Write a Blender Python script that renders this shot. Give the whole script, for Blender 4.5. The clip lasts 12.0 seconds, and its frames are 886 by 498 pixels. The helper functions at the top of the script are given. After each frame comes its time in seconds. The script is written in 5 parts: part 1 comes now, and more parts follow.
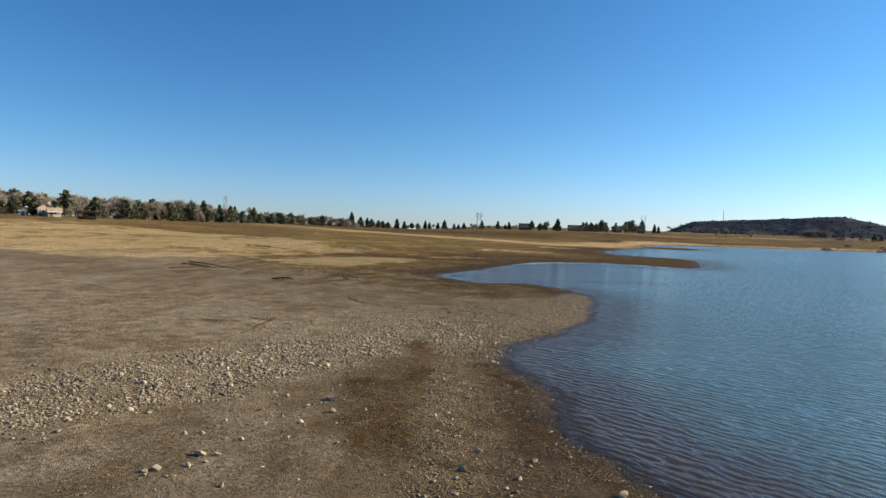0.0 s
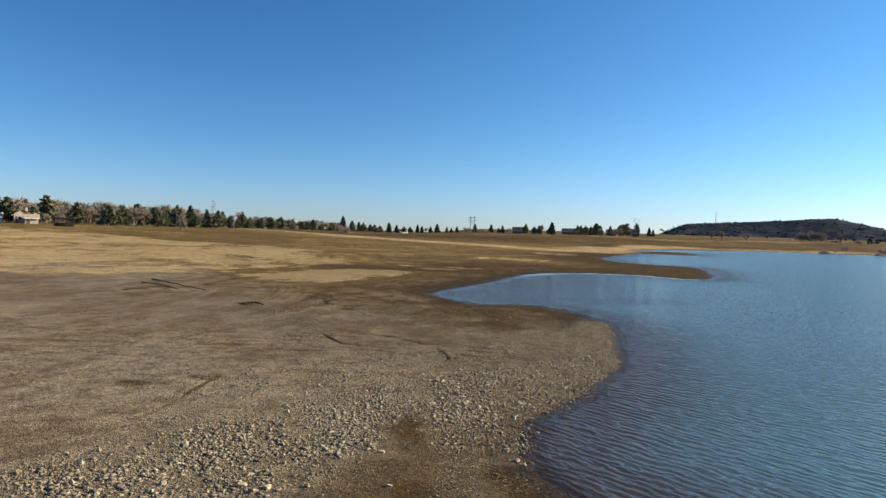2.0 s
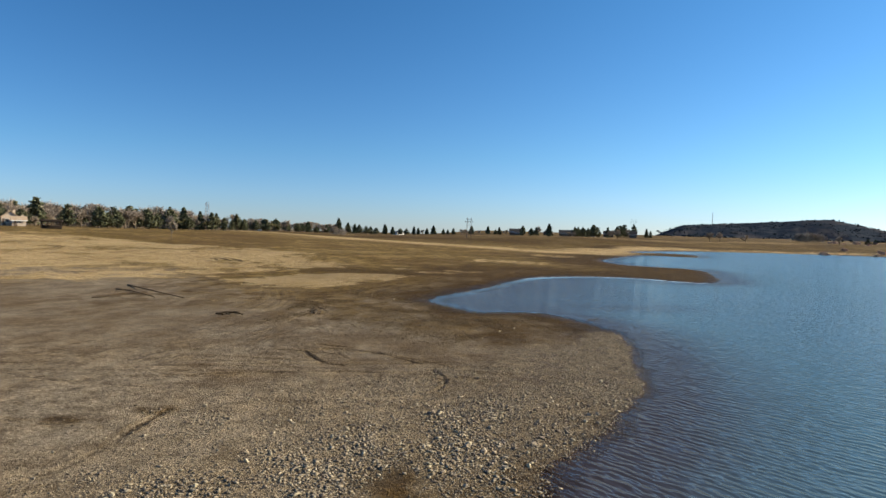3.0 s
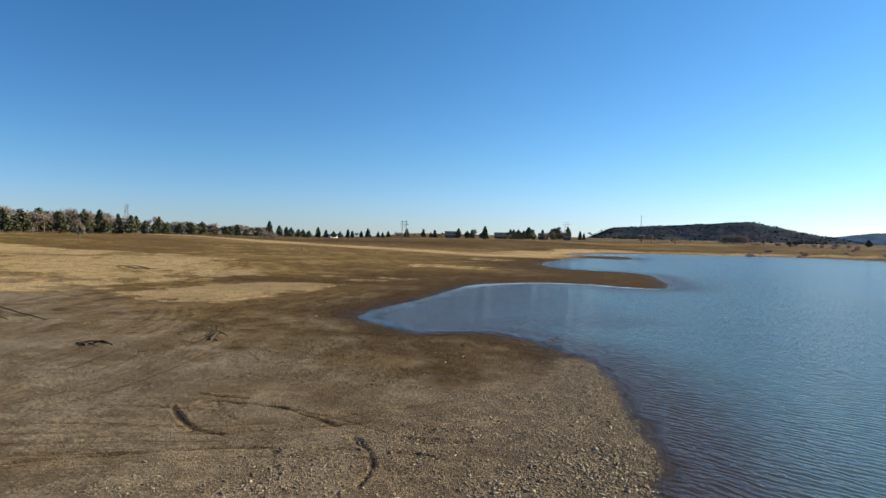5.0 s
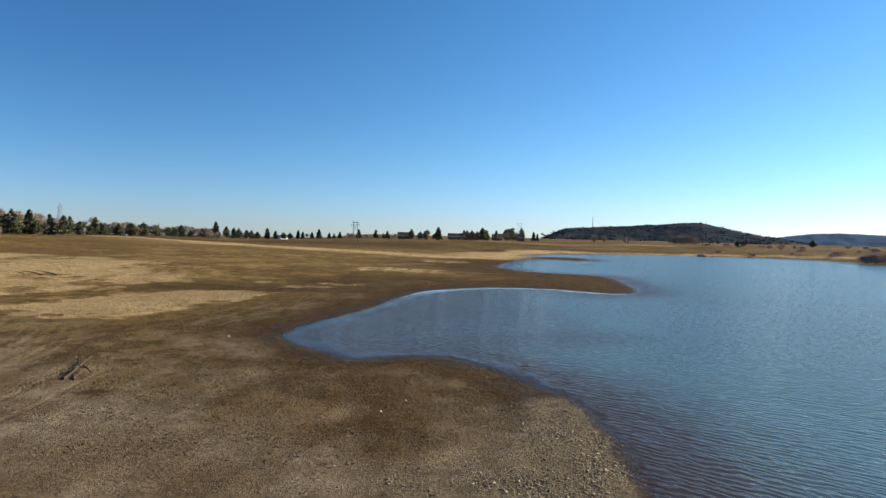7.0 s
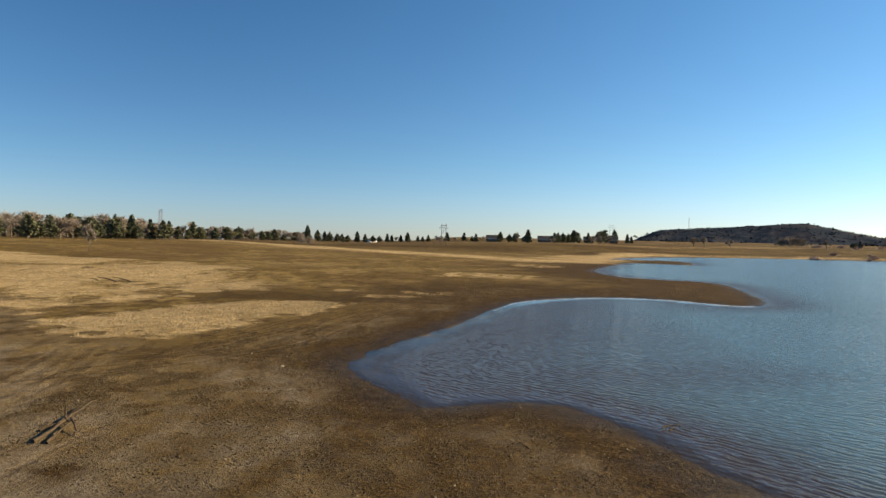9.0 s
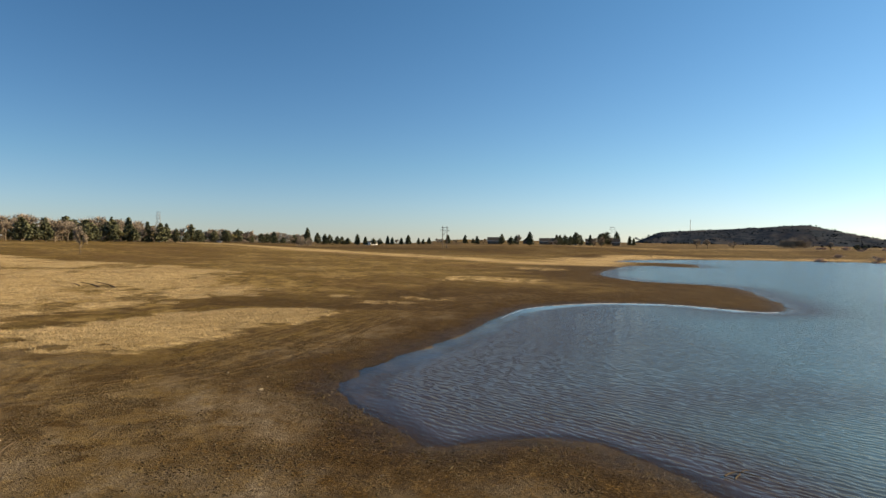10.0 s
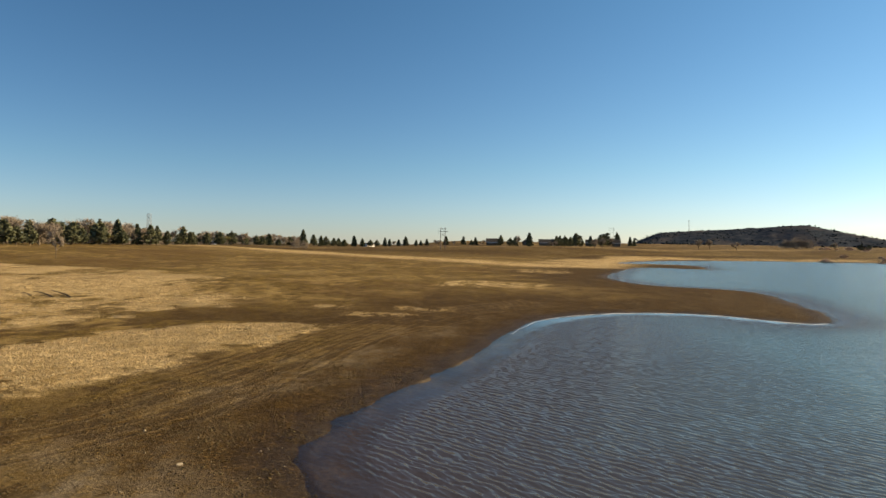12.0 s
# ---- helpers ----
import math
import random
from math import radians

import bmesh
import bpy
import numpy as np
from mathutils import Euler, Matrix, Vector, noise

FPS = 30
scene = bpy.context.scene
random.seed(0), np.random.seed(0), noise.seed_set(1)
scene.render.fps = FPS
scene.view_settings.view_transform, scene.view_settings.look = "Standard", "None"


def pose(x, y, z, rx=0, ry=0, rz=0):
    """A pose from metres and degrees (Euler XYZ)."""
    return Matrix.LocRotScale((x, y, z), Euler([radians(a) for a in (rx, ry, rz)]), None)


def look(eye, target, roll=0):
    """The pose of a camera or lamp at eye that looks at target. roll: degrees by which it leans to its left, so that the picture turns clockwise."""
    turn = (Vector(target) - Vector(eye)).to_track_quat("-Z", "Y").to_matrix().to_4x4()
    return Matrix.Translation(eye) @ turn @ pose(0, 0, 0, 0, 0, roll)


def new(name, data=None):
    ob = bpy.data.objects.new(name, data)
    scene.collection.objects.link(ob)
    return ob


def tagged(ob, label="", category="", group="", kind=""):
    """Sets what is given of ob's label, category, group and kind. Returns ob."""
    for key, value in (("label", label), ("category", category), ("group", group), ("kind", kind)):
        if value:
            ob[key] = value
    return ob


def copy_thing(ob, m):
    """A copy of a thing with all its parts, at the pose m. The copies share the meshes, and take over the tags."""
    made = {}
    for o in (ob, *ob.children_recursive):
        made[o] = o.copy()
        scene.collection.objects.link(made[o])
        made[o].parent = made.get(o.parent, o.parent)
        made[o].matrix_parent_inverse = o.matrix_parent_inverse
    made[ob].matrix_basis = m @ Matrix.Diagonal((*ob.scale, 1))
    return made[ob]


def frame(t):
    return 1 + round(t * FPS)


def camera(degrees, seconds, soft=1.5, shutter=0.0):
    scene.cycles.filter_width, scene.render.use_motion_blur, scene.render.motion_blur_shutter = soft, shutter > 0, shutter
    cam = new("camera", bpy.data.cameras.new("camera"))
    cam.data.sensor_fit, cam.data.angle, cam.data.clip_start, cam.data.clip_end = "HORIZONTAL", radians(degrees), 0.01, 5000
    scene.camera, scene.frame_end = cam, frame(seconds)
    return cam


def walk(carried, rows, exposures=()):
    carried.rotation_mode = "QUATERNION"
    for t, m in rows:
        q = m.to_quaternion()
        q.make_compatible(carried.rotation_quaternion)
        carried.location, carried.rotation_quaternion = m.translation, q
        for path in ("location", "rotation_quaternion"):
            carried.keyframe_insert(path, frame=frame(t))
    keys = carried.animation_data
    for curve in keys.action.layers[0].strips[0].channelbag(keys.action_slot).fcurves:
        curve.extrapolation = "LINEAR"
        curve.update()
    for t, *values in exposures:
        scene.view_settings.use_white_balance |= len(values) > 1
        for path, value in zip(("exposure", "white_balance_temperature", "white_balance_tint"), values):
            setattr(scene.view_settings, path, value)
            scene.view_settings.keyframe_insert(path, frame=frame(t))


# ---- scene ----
cam = camera(64.5, 12.0)
PATH = [
    (0, (0.143, 0.292, 4.327), (0.11, 2.291, 4.272), 2.0),
    (0.5, (0.024, 2.073, 4.965), (-0.003, 4.072, 4.913), 2.0),
    (1, (-0.076, 3.828, 5.081), (-0.098, 5.827, 5.03), 1.9),
    (1.5, (-0.175, 5.71, 5.105), (-0.192, 7.71, 5.056), 1.9),
    (2, (-0.206, 7.598, 5.151), (-0.218, 9.597, 5.105), 1.8),
    (2.5, (-0.223, 9.521, 5.192), (-0.231, 11.521, 5.148), 1.8),
    (3, (-0.249, 11.41, 5.202), (-0.251, 13.41, 5.161), 1.7),
    (5, (-0.041, 19.337, 5.305), (0.141, 21.328, 5.277), 1.5),
    (5.5, (0.201, 21.065, 5.355), (0.517, 23.04, 5.333), 1.4),
    (6, (0.557, 23.022, 5.344), (0.892, 24.994, 5.323), 1.4),
    (6.5, (0.924, 25.036, 5.362), (1.261, 27.007, 5.34), 1.4),
    (8.5, (1.762, 33.377, 5.419), (1.869, 35.374, 5.399), 1.3),
    (9, (1.751, 35.352, 5.503), (1.814, 37.351, 5.483), 1.2),
    (9.5, (1.756, 37.5, 5.484), (1.813, 39.499, 5.468), 1.1),
    (10, (1.72, 39.571, 5.48), (1.781, 41.57, 5.467), 1.1),
    (10.5, (1.729, 41.595, 5.522), (1.791, 43.594, 5.509), 1.0),
    (11, (1.748, 43.655, 5.534), (1.811, 45.654, 5.523), 0.9),
    (11.5, (1.762, 45.64, 5.552), (1.828, 47.639, 5.542), 0.9),
    (12, (1.846, 47.518, 5.605), (1.913, 49.516, 5.596), 0.9),
]
EXPOSURES = [(0.0, 0.94, 6500, 10), (6.5, 0.94, 6500, 10), (9.0, 0.94, 7550, 12), (12.0, 0.94, 8600, 12)]
walk(cam, [(t, look(eye, target, roll)) for t, eye, target, roll in PATH], EXPOSURES)

from itertools import product

# ---- world, sun, exposure ----
SUN_AZ, SUN_EL = radians(79.0), radians(23.0)
world = bpy.data.worlds.new("sky")
scene.world = world
world.use_nodes = True
wn = world.node_tree.nodes
sky = wn.new("ShaderNodeTexSky")
sky.sky_type = "NISHITA"
sky.sun_disc = False
sky.sun_elevation, sky.sun_rotation = SUN_EL, SUN_AZ
sky.altitude, sky.air_density, sky.dust_density, sky.ozone_density = 1800.0, 1.0, 0.9, 1.5
wn["Background"].inputs["Strength"].default_value = 0.056
tint = wn.new("ShaderNodeMix")
tint.data_type, tint.blend_type = "RGBA", "MULTIPLY"
tint.inputs[0].default_value = 1.0
up = wn.new("ShaderNodeSeparateXYZ")
haze = wn.new("ShaderNodeValToRGB")
haze.color_ramp.elements[0].position, haze.color_ramp.elements[0].color = 0.0, (0.72, 0.86, 1.30, 1)
haze.color_ramp.elements[1].position, haze.color_ramp.elements[1].color = 0.42, (0.49, 0.95, 1.20, 1)
haze.color_ramp.elements.new(0.11).color = (0.60, 0.93, 1.23, 1)
world.node_tree.links.new(wn.new("ShaderNodeTexCoord").outputs["Generated"], up.inputs[0])
world.node_tree.links.new(up.outputs[2], haze.inputs[0])
world.node_tree.links.new(haze.outputs[0], tint.inputs[7])
deep = wn.new("ShaderNodeHueSaturation")
deep.inputs["Saturation"].default_value = 1.18
world.node_tree.links.new(sky.outputs[0], deep.inputs["Color"])
world.node_tree.links.new(deep.outputs[0], tint.inputs[6])
# the haze brightens towards the sun
toward = wn.new("ShaderNodeVectorMath")
toward.operation = "DOT_PRODUCT"
toward.inputs[1].default_value = (math.sin(SUN_AZ) * math.cos(SUN_EL), math.cos(SUN_AZ) * math.cos(SUN_EL), math.sin(SUN_EL))
world.node_tree.links.new(up.inputs[0].links[0].from_socket, toward.inputs[0])
glare = wn.new("ShaderNodeMapRange")
glare.interpolation_type = "SMOOTHSTEP"
for sock, v in zip(glare.inputs[1:5], (-0.1, 1.0, 0.0, 1.0)):
    sock.default_value = v
world.node_tree.links.new(toward.outputs["Value"], glare.inputs[0])
lift = wn.new("ShaderNodeMix")
lift.data_type, lift.blend_type = "RGBA", "MULTIPLY"
lift.inputs[7].default_value = (1.67, 1.51, 1.37, 1)
world.node_tree.links.new(glare.outputs[0], lift.inputs[0])
world.node_tree.links.new(tint.outputs[2], lift.inputs[6])
world.node_tree.links.new(lift.outputs[2], wn["Background"].inputs["Color"])
sun = new("sun", bpy.data.lights.new("sun", "SUN"))
sun.data.energy, sun.data.angle, sun.data.color = 5.0, radians(0.6), (1.0, 0.85, 0.62)
sun.matrix_world = look((0, 0, 60), (-60 * math.sin(SUN_AZ), -60 * math.cos(SUN_AZ), 60 - 60 * math.tan(SUN_EL)))


# ---- small tools ----
def lattice(ix, iy, seed):
    h = np.sin(ix * 127.1 + iy * 311.7 + seed * 74.7) * 43758.5453
    return h - np.floor(h)


def vnoise(x, y, seed=0):
    """Smooth noise 0..1 on arrays."""
    x, y = np.asarray(x, float), np.asarray(y, float)
    ix, iy = np.floor(x), np.floor(y)
    u, v = x - ix, y - iy
    u, v = u * u * (3 - 2 * u), v * v * (3 - 2 * v)
    a, b = lattice(ix, iy, seed), lattice(ix + 1, iy, seed)
    c, d = lattice(ix, iy + 1, seed), lattice(ix + 1, iy + 1, seed)
    return (a * (1 - u) + b * u) * (1 - v) + (c * (1 - u) + d * u) * v


def fnoise(x, y, seed=0, octaves=3):
    out, amp, tot = 0.0, 1.0, 0.0
    for k in range(octaves):
        out = out + amp * vnoise(x * 2**k, y * 2**k, seed + 13 * k)
        tot += amp
        amp *= 0.5
    return out / tot


def smooth(a, b, v):
    s = np.clip((v - a) / (b - a), 0, 1)
    return s * s * (3 - 2 * s)


def spline(points, steps=6):
    """A smooth curve through the points."""
    p = np.array(points, float)
    p = np.vstack([2 * p[0] - p[1], p, 2 * p[-1] - p[-2]])
    out = []
    for k in range(1, len(p) - 2):
        for s in np.arange(steps) / steps:
            a, b, c, d = p[k - 1], p[k], p[k + 1], p[k + 2]
            out.append(0.5 * (2 * b + (c - a) * s + (2 * a - 5 * b + 4 * c - d) * s**2 + (3 * b - a - 3 * c + d) * s**3))
    out.append(p[-2])
    return np.array(out)


def line_distance(x, y, line):
    best = np.full(np.shape(x), 1e9)
    for (ax, ay), (bx, by) in zip(line[:-1], line[1:]):
        dx, dy = bx - ax, by - ay
        s = np.clip(((x - ax) * dx + (y - ay) * dy) / (dx * dx + dy * dy + 1e-9), 0, 1)
        best = np.minimum(best, (x - ax - s * dx) ** 2 + (y - ay - s * dy) ** 2)
    return np.sqrt(best)


def inside(x, y, poly):
    hit = np.zeros(np.shape(x), bool)
    for (ax, ay), (bx, by) in zip(poly, np.roll(poly, -1, 0)):
        if ay != by:
            hit ^= ((ay > y) != (by > y)) & (x < (bx - ax) * (y - ay) / (by - ay) + ax)
    return hit


def patch(x, y, points, soft, seed, ragged=1.0):
    """0..1 inside an outline with a ragged edge."""
    poly = np.array(points, float)
    d = line_distance(x, y, np.vstack([poly, poly[:1]])) * np.where(inside(x, y, poly), 1, -1)
    d = d + ragged * (fnoise(x / 3.0, y / 3.0, seed) - 0.5) * 4 + ragged * (fnoise(x / 0.7, y / 0.7, seed + 5) - 0.5) * 1.2
    return smooth(-soft, soft, d)


# ---- the plan ----
SHORE_SOUTH = [(84, -280), (33.6, -56), (11.2, -8.4), (5.04, 8.4), (3.5, 12.74), (2.59, 16.1), (2.52, 20.3), (1.47, 23.66), (2.52, 27.3), (4.2, 30.38), (6.02, 34.86), (7.7, 40.6), (8.54, 44.52), (9.17, 49), (8.75, 53.2), (7.6, 57.2), (5.8, 59.0), (3.9, 59.1), (2.2, 58.3), (0.75, 61.2), (-1.1, 65.5), (-0.7, 69.0), (0.7, 73.5), (2.3, 77.3), (4.5, 83.0), (7.7, 92.4), (11.6, 101.6), (16.4, 106.2), (22.0, 108.3), (26.8, 107.0), (29.7, 103.2), (32.0, 100.7), (35.2, 102.8), (38.5, 110.2)]
SHORE_NORTH = [(41.72, 120.4), (45.92, 134.4), (46.2, 144.2), (39.9, 150.5), (36.4, 161), (38.36, 183.4), (46.2, 205.8), (56, 231), (66, 253), (74, 258), (79, 249), (84, 247), (89, 257), (95, 277), (97, 291), (92, 300), (82, 302), (76, 308), (84, 330), (98, 355), (126, 387.8), (165.2, 411.6), (210, 420), (246.4, 406), (249.2, 357), (240.8, 319.2), (212.8, 284.2), (207.2, 270.2), (218.4, 260.4), (280, 224), (588, 126), (1120, -280)]
SHORE = spline(SHORE_SOUTH + SHORE_NORTH)
GRASS_FIELD = [(-61.6, 75.6), (-34, 67), (-30, 73), (-25, 79), (-23, 85), (-21.5, 92), (-18.2, 100), (-14.2, 113.5), (-23, 123), (-24, 140), (-36, 150), (-57.4, 160), (-92.4, 168), (-117.6, 145.6), (-92.4, 100.8)]
GRASS_TONGUE = [(-17.8, 72.0), (-13.5, 73.4), (-11.6, 73.0), (-10.2, 75.0), (-9.0, 77.2), (-8.6, 80.5), (-7.4, 84.6), (-6.2, 88.0), (-4.5, 94.0), (-6.9, 95.4), (-10.2, 93.8), (-13.6, 91.6), (-15.6, 88.0), (-16.0, 84.6), (-17.8, 81.0), (-20.0, 77.0)]
GRASS_STREAKS = [
    [(-3.36, 99.96), (0.42, 100.24), (0.56, 102.2), (-3.08, 102.48)],
    [(-6.16, 105.84), (-3.92, 106.12), (-3.92, 108.36), (-6.16, 107.8)],
    [(1.26, 106.26), (4.48, 106.12), (4.48, 108.08), (1.4, 108.36)],
    [(4.2, 137.2), (17.36, 133.7), (20.3, 145.6), (7, 151.2)],
    [(23.1, 193.2), (32.2, 190.4), (35.7, 205.8), (25.2, 211.4)],
    [(-22.4, 58.8), (-15.4, 57.4), (-14.7, 59.08), (-21.7, 60.76)],
]
OLD_SHORE = [(-175, 420), (-133, 414.4), (-63, 366.8), (-7, 296.8), (28, 257.6), (47.6, 254.8), (64.4, 288.4), (75.6, 336), (117.6, 403.2), (163.8, 422.8), (212.8, 431.2), (263.2, 417.2), (280, 366.8)]
GRAVEL_BED = [(-13.3, 11.2), (-10.08, 17.5), (-9.24, 21.56), (-8.26, 24.36), (-7.42, 28), (-7.56, 33.04), (-5.32, 35.42), (-2.8, 36.4), (-0.84, 37.1), (0.7, 39.76), (1.82, 42.14), (3.64, 43.54), (6.44, 45.92), (8.12, 48.72), (10.36, 50.4), (10.36, 43.4), (7.56, 34.3), (3.64, 28), (2.8, 23.8), (1.26, 21.7), (0.63, 16.8), (0.56, 11.2), (-0.28, 11.2), (-0.35, 21.7), (-0.28, 26.04), (-0.84, 27.44), (-1.4, 25.2), (-1.82, 21.84), (-3.08, 19.32), (-4.76, 16.52), (-7, 13.16), (-8.4, 11.2)]
GRAVEL_RIDGE = [(-12.6, 13.16), (-8.68, 15.4), (-7, 18.76), (-5.04, 21.84), (-2.94, 24.64), (0.28, 28.84), (3.92, 31.92), (6.44, 36.4), (7.98, 42), (8.68, 47.6)]
# each rut: how deep it is pressed, and its line
RUTS = [
    (1.0, [(-5.81, 40.11), (-5.25, 38.85), (-4.83, 38.11), (-4.47, 37.73), (-3.78, 37.38)]),
    (0.55, [(-4.77, 40.95), (-4.49, 40.04), (-3.95, 39.02), (-3.5, 38.5)]),
    (1.0, [(-5.18, 40.61), (-4.75, 40.92), (-3.74, 40.53), (-2.73, 40.15), (-1.51, 38.85), (-1.04, 38.22)]),
    (1.0, [(-0.53, 37.1), (-0.2, 36.12), (-0.07, 35.24), (-0.15, 34.4), (-0.35, 33.67)]),
    (0.6, [(-2.34, 40.04), (-0.76, 38.78), (0.22, 37.74)]),
    (0.9, [(-5.5, 41.8), (-4.76, 41.51), (-3.99, 41.3)]),
    (0.5, [(-6.93, 40.1), (-5.6, 40.04), (-4.38, 39.75)]),
    (0.85, [(-9.24, 34.58), (-6.29, 35.59), (-5.25, 35.9), (-4.45, 36.12), (-3.44, 36.25), (-2.3, 36.25), (-0.53, 36.15)]),
    (0.6, [(-10.36, 35.98), (-7.24, 36.9), (-6.1, 37.2), (-5.11, 37.56), (-4.13, 37.83), (-3.29, 37.88)]),
    (0.6, [(-2.34, 36.02), (-2.35, 35.42), (-2.18, 34.86)]),
    (0.8, [(0.7, 37.24), (1.12, 37.1), (1.54, 37.04)]),
    (0.9, [(0.5, 35.9), (0.84, 35.84), (1.26, 35.7)]),
    (1.0, [(-7.63, 30.66), (-7.73, 29.26), (-7.73, 28.42)]),
    (0.5, [(-7.73, 28.42), (-7.77, 26.32), (-8.26, 24.64)]),
    (0.7, [(-13.72, 29.4), (-11.66, 28.92), (-9.65, 28.5), (-8.68, 28.42)]),
    (0.6, [(-15.4, 34.44), (-12.04, 33.04), (-9.24, 32.9)]),
    (0.55, [(-13.3, 64.4), (-9.1, 67.9), (-7.42, 70.98), (-5.88, 77), (-3.08, 85.4), (1.4, 93.8), (6.16, 105), (14, 114.8)]),
    (0.55, [(-11.9, 63), (-7.84, 67.2), (-6.02, 70.7), (-4.48, 77), (-1.68, 85.4), (2.8, 93.24), (7.56, 102.9)]),
    (0.6, [(-16.1, 57.4), (-11.48, 61.6), (-7.56, 65.24), (-4.62, 70)]),
]
SHORE_TRACKS = [(0.5 - 0.07 * (k % 3), [(-9.2 + a, 73 - 0.9 * a), (-7.2 + a, 81 - a), (-5.3 + a, 88 - 0.7 * a), (-3.4 + a, 94.5 - 0.6 * a), (-0.8 + 0.9 * a, 101.4 - 0.6 * a), (4.0 + 0.8 * a, 108.4 - 0.8 * a), (12 + a, 118 - a)]) for k, a in enumerate((0.0, 0.55, 1.0, 1.75, 2.2, 2.9, 3.3, 4.3))]
FAINT_RUTS = [[(-19 + 1.3 * k, 27 + 0.4 * k), (-16.2 + 1.2 * k, 36 + 0.3 * k), (-13.5 + 1.15 * k, 44), (-13.5 + 1.3 * k, 55)] for k in range(6)]
FAINT_RUTS += [[(-11.6 + 0.45 * k, 40.6 - 0.1 * k), (-11.0 + 0.5 * k, 39.2), (-11.2 + 0.5 * k, 37.4), (-12.2 + 0.5 * k, 35.6)] for k in range(4)]
FAINT_RUTS += [[(-13.6 + 0.5 * k, 39.6), (-13.7 + 0.5 * k, 37.6), (-14.9 + 0.5 * k, 35.2)] for k in range(3)]
FAINT_RUTS += [[(-20, 31.6 + 1.7 * k), (-14, 33.2 + 1.2 * k), (-8.5, 34.6 + 0.9 * k), (-3, 35.6 + 0.7 * k), (2.4, 35.4 + 1.5 * k)] for k in range(5)]
FAINT_RUTS += [[(-10.5 - 0.8 * k, 55), (-11.2 - 0.7 * k, 62), (-12.6 - 0.7 * k, 68)] for k in range(4)]
WHEEL_PATHS = [
    [(-1.26, 7), (-1.19, 13.58), (-1.12, 16.52), (-1.01, 18.76), (-0.98, 21), (-1.15, 24.64), (-0.84, 27.72)],
    [(2.5, 7), (2.1, 13.6), (1.8, 17), (1.6, 20), (1.5, 22.4)],
]
DARK_STAINS = [(1.26, 37.24, 0.7), (0.84, 35, 0.63), (1.33, 35.84, 0.42), (-4.8, 63.2, 0.9), (-3.6, 61.2, 0.9), (-5.0, 60.5, 1.1), (-6.5, 62.2, 0.7), (-8.2, 59.7, 0.6), (-6.4, 51.3, 0.7), (-7.0, 57.3, 0.5), (-3.6, 67.2, 1.1), (-3.4, 65.4, 0.9), (-3.4, 63.6, 1.0), (-9.66, 28.98, 0.49), (-7.84, 30.38, 0.56), (-2.24, 70.7, 1.12), (-4.3, 72.9, 1.2), (-1.7, 72.4, 0.8), (-3.3, 76.6, 1.0), (-9.9, 73.4, 0.6)]


def shore_distance(x, y):
    """Metres inland from the water's edge; negative over water."""
    return line_distance(x, y, SHORE) * np.where(inside(x, y, SHORE), -1, 1)


def rut_depth(x, y, *reaches):
    """How deep the wheel ruts are, 0..1, out to each reach, and the distance from the nearest."""
    outs, gap = [np.zeros(np.shape(x)) for _ in reaches], np.ones(np.shape(x))
    near = np.flatnonzero((x > -22) & (x < 18) & (y > 4) & (y < 120))
    if near.size:
        px, py = x.ravel()[near], y.ravel()[near]
        wob = (vnoise(px / 0.6, py / 0.6, 3) - 0.5) * 0.10
        for k, (weight, line) in enumerate(RUTS + SHORE_TRACKS + [(0.48, f) for f in FAINT_RUTS]):
            broad = 1.7 if line[-1][1] > 60 else 1.0
            curve = spline(line)
            lo, hi = curve.min(0) - 1.8, curve.max(0) + 1.8
            at = np.flatnonzero((px > lo[0]) & (px < hi[0]) & (py > lo[1]) & (py < hi[1]))
            if not at.size:
                continue
            d = line_distance(px[at], py[at], curve) / broad + wob[at]
            keep = weight * smooth(0.2, 0.5, fnoise(px[at] / 1.7, py[at] / 1.7, 40 + k, 2) + 0.25 * weight)
            here = near[at]
            for out, reach in zip(outs, reaches):
                out.flat[here] = np.maximum(out.flat[here], keep * (1 - smooth(*reach, d)))
            gap.flat[here] = np.minimum(gap.flat[here], np.maximum(d, 0) / (0.55 + 0.45 * weight))
    return (*outs, gap)


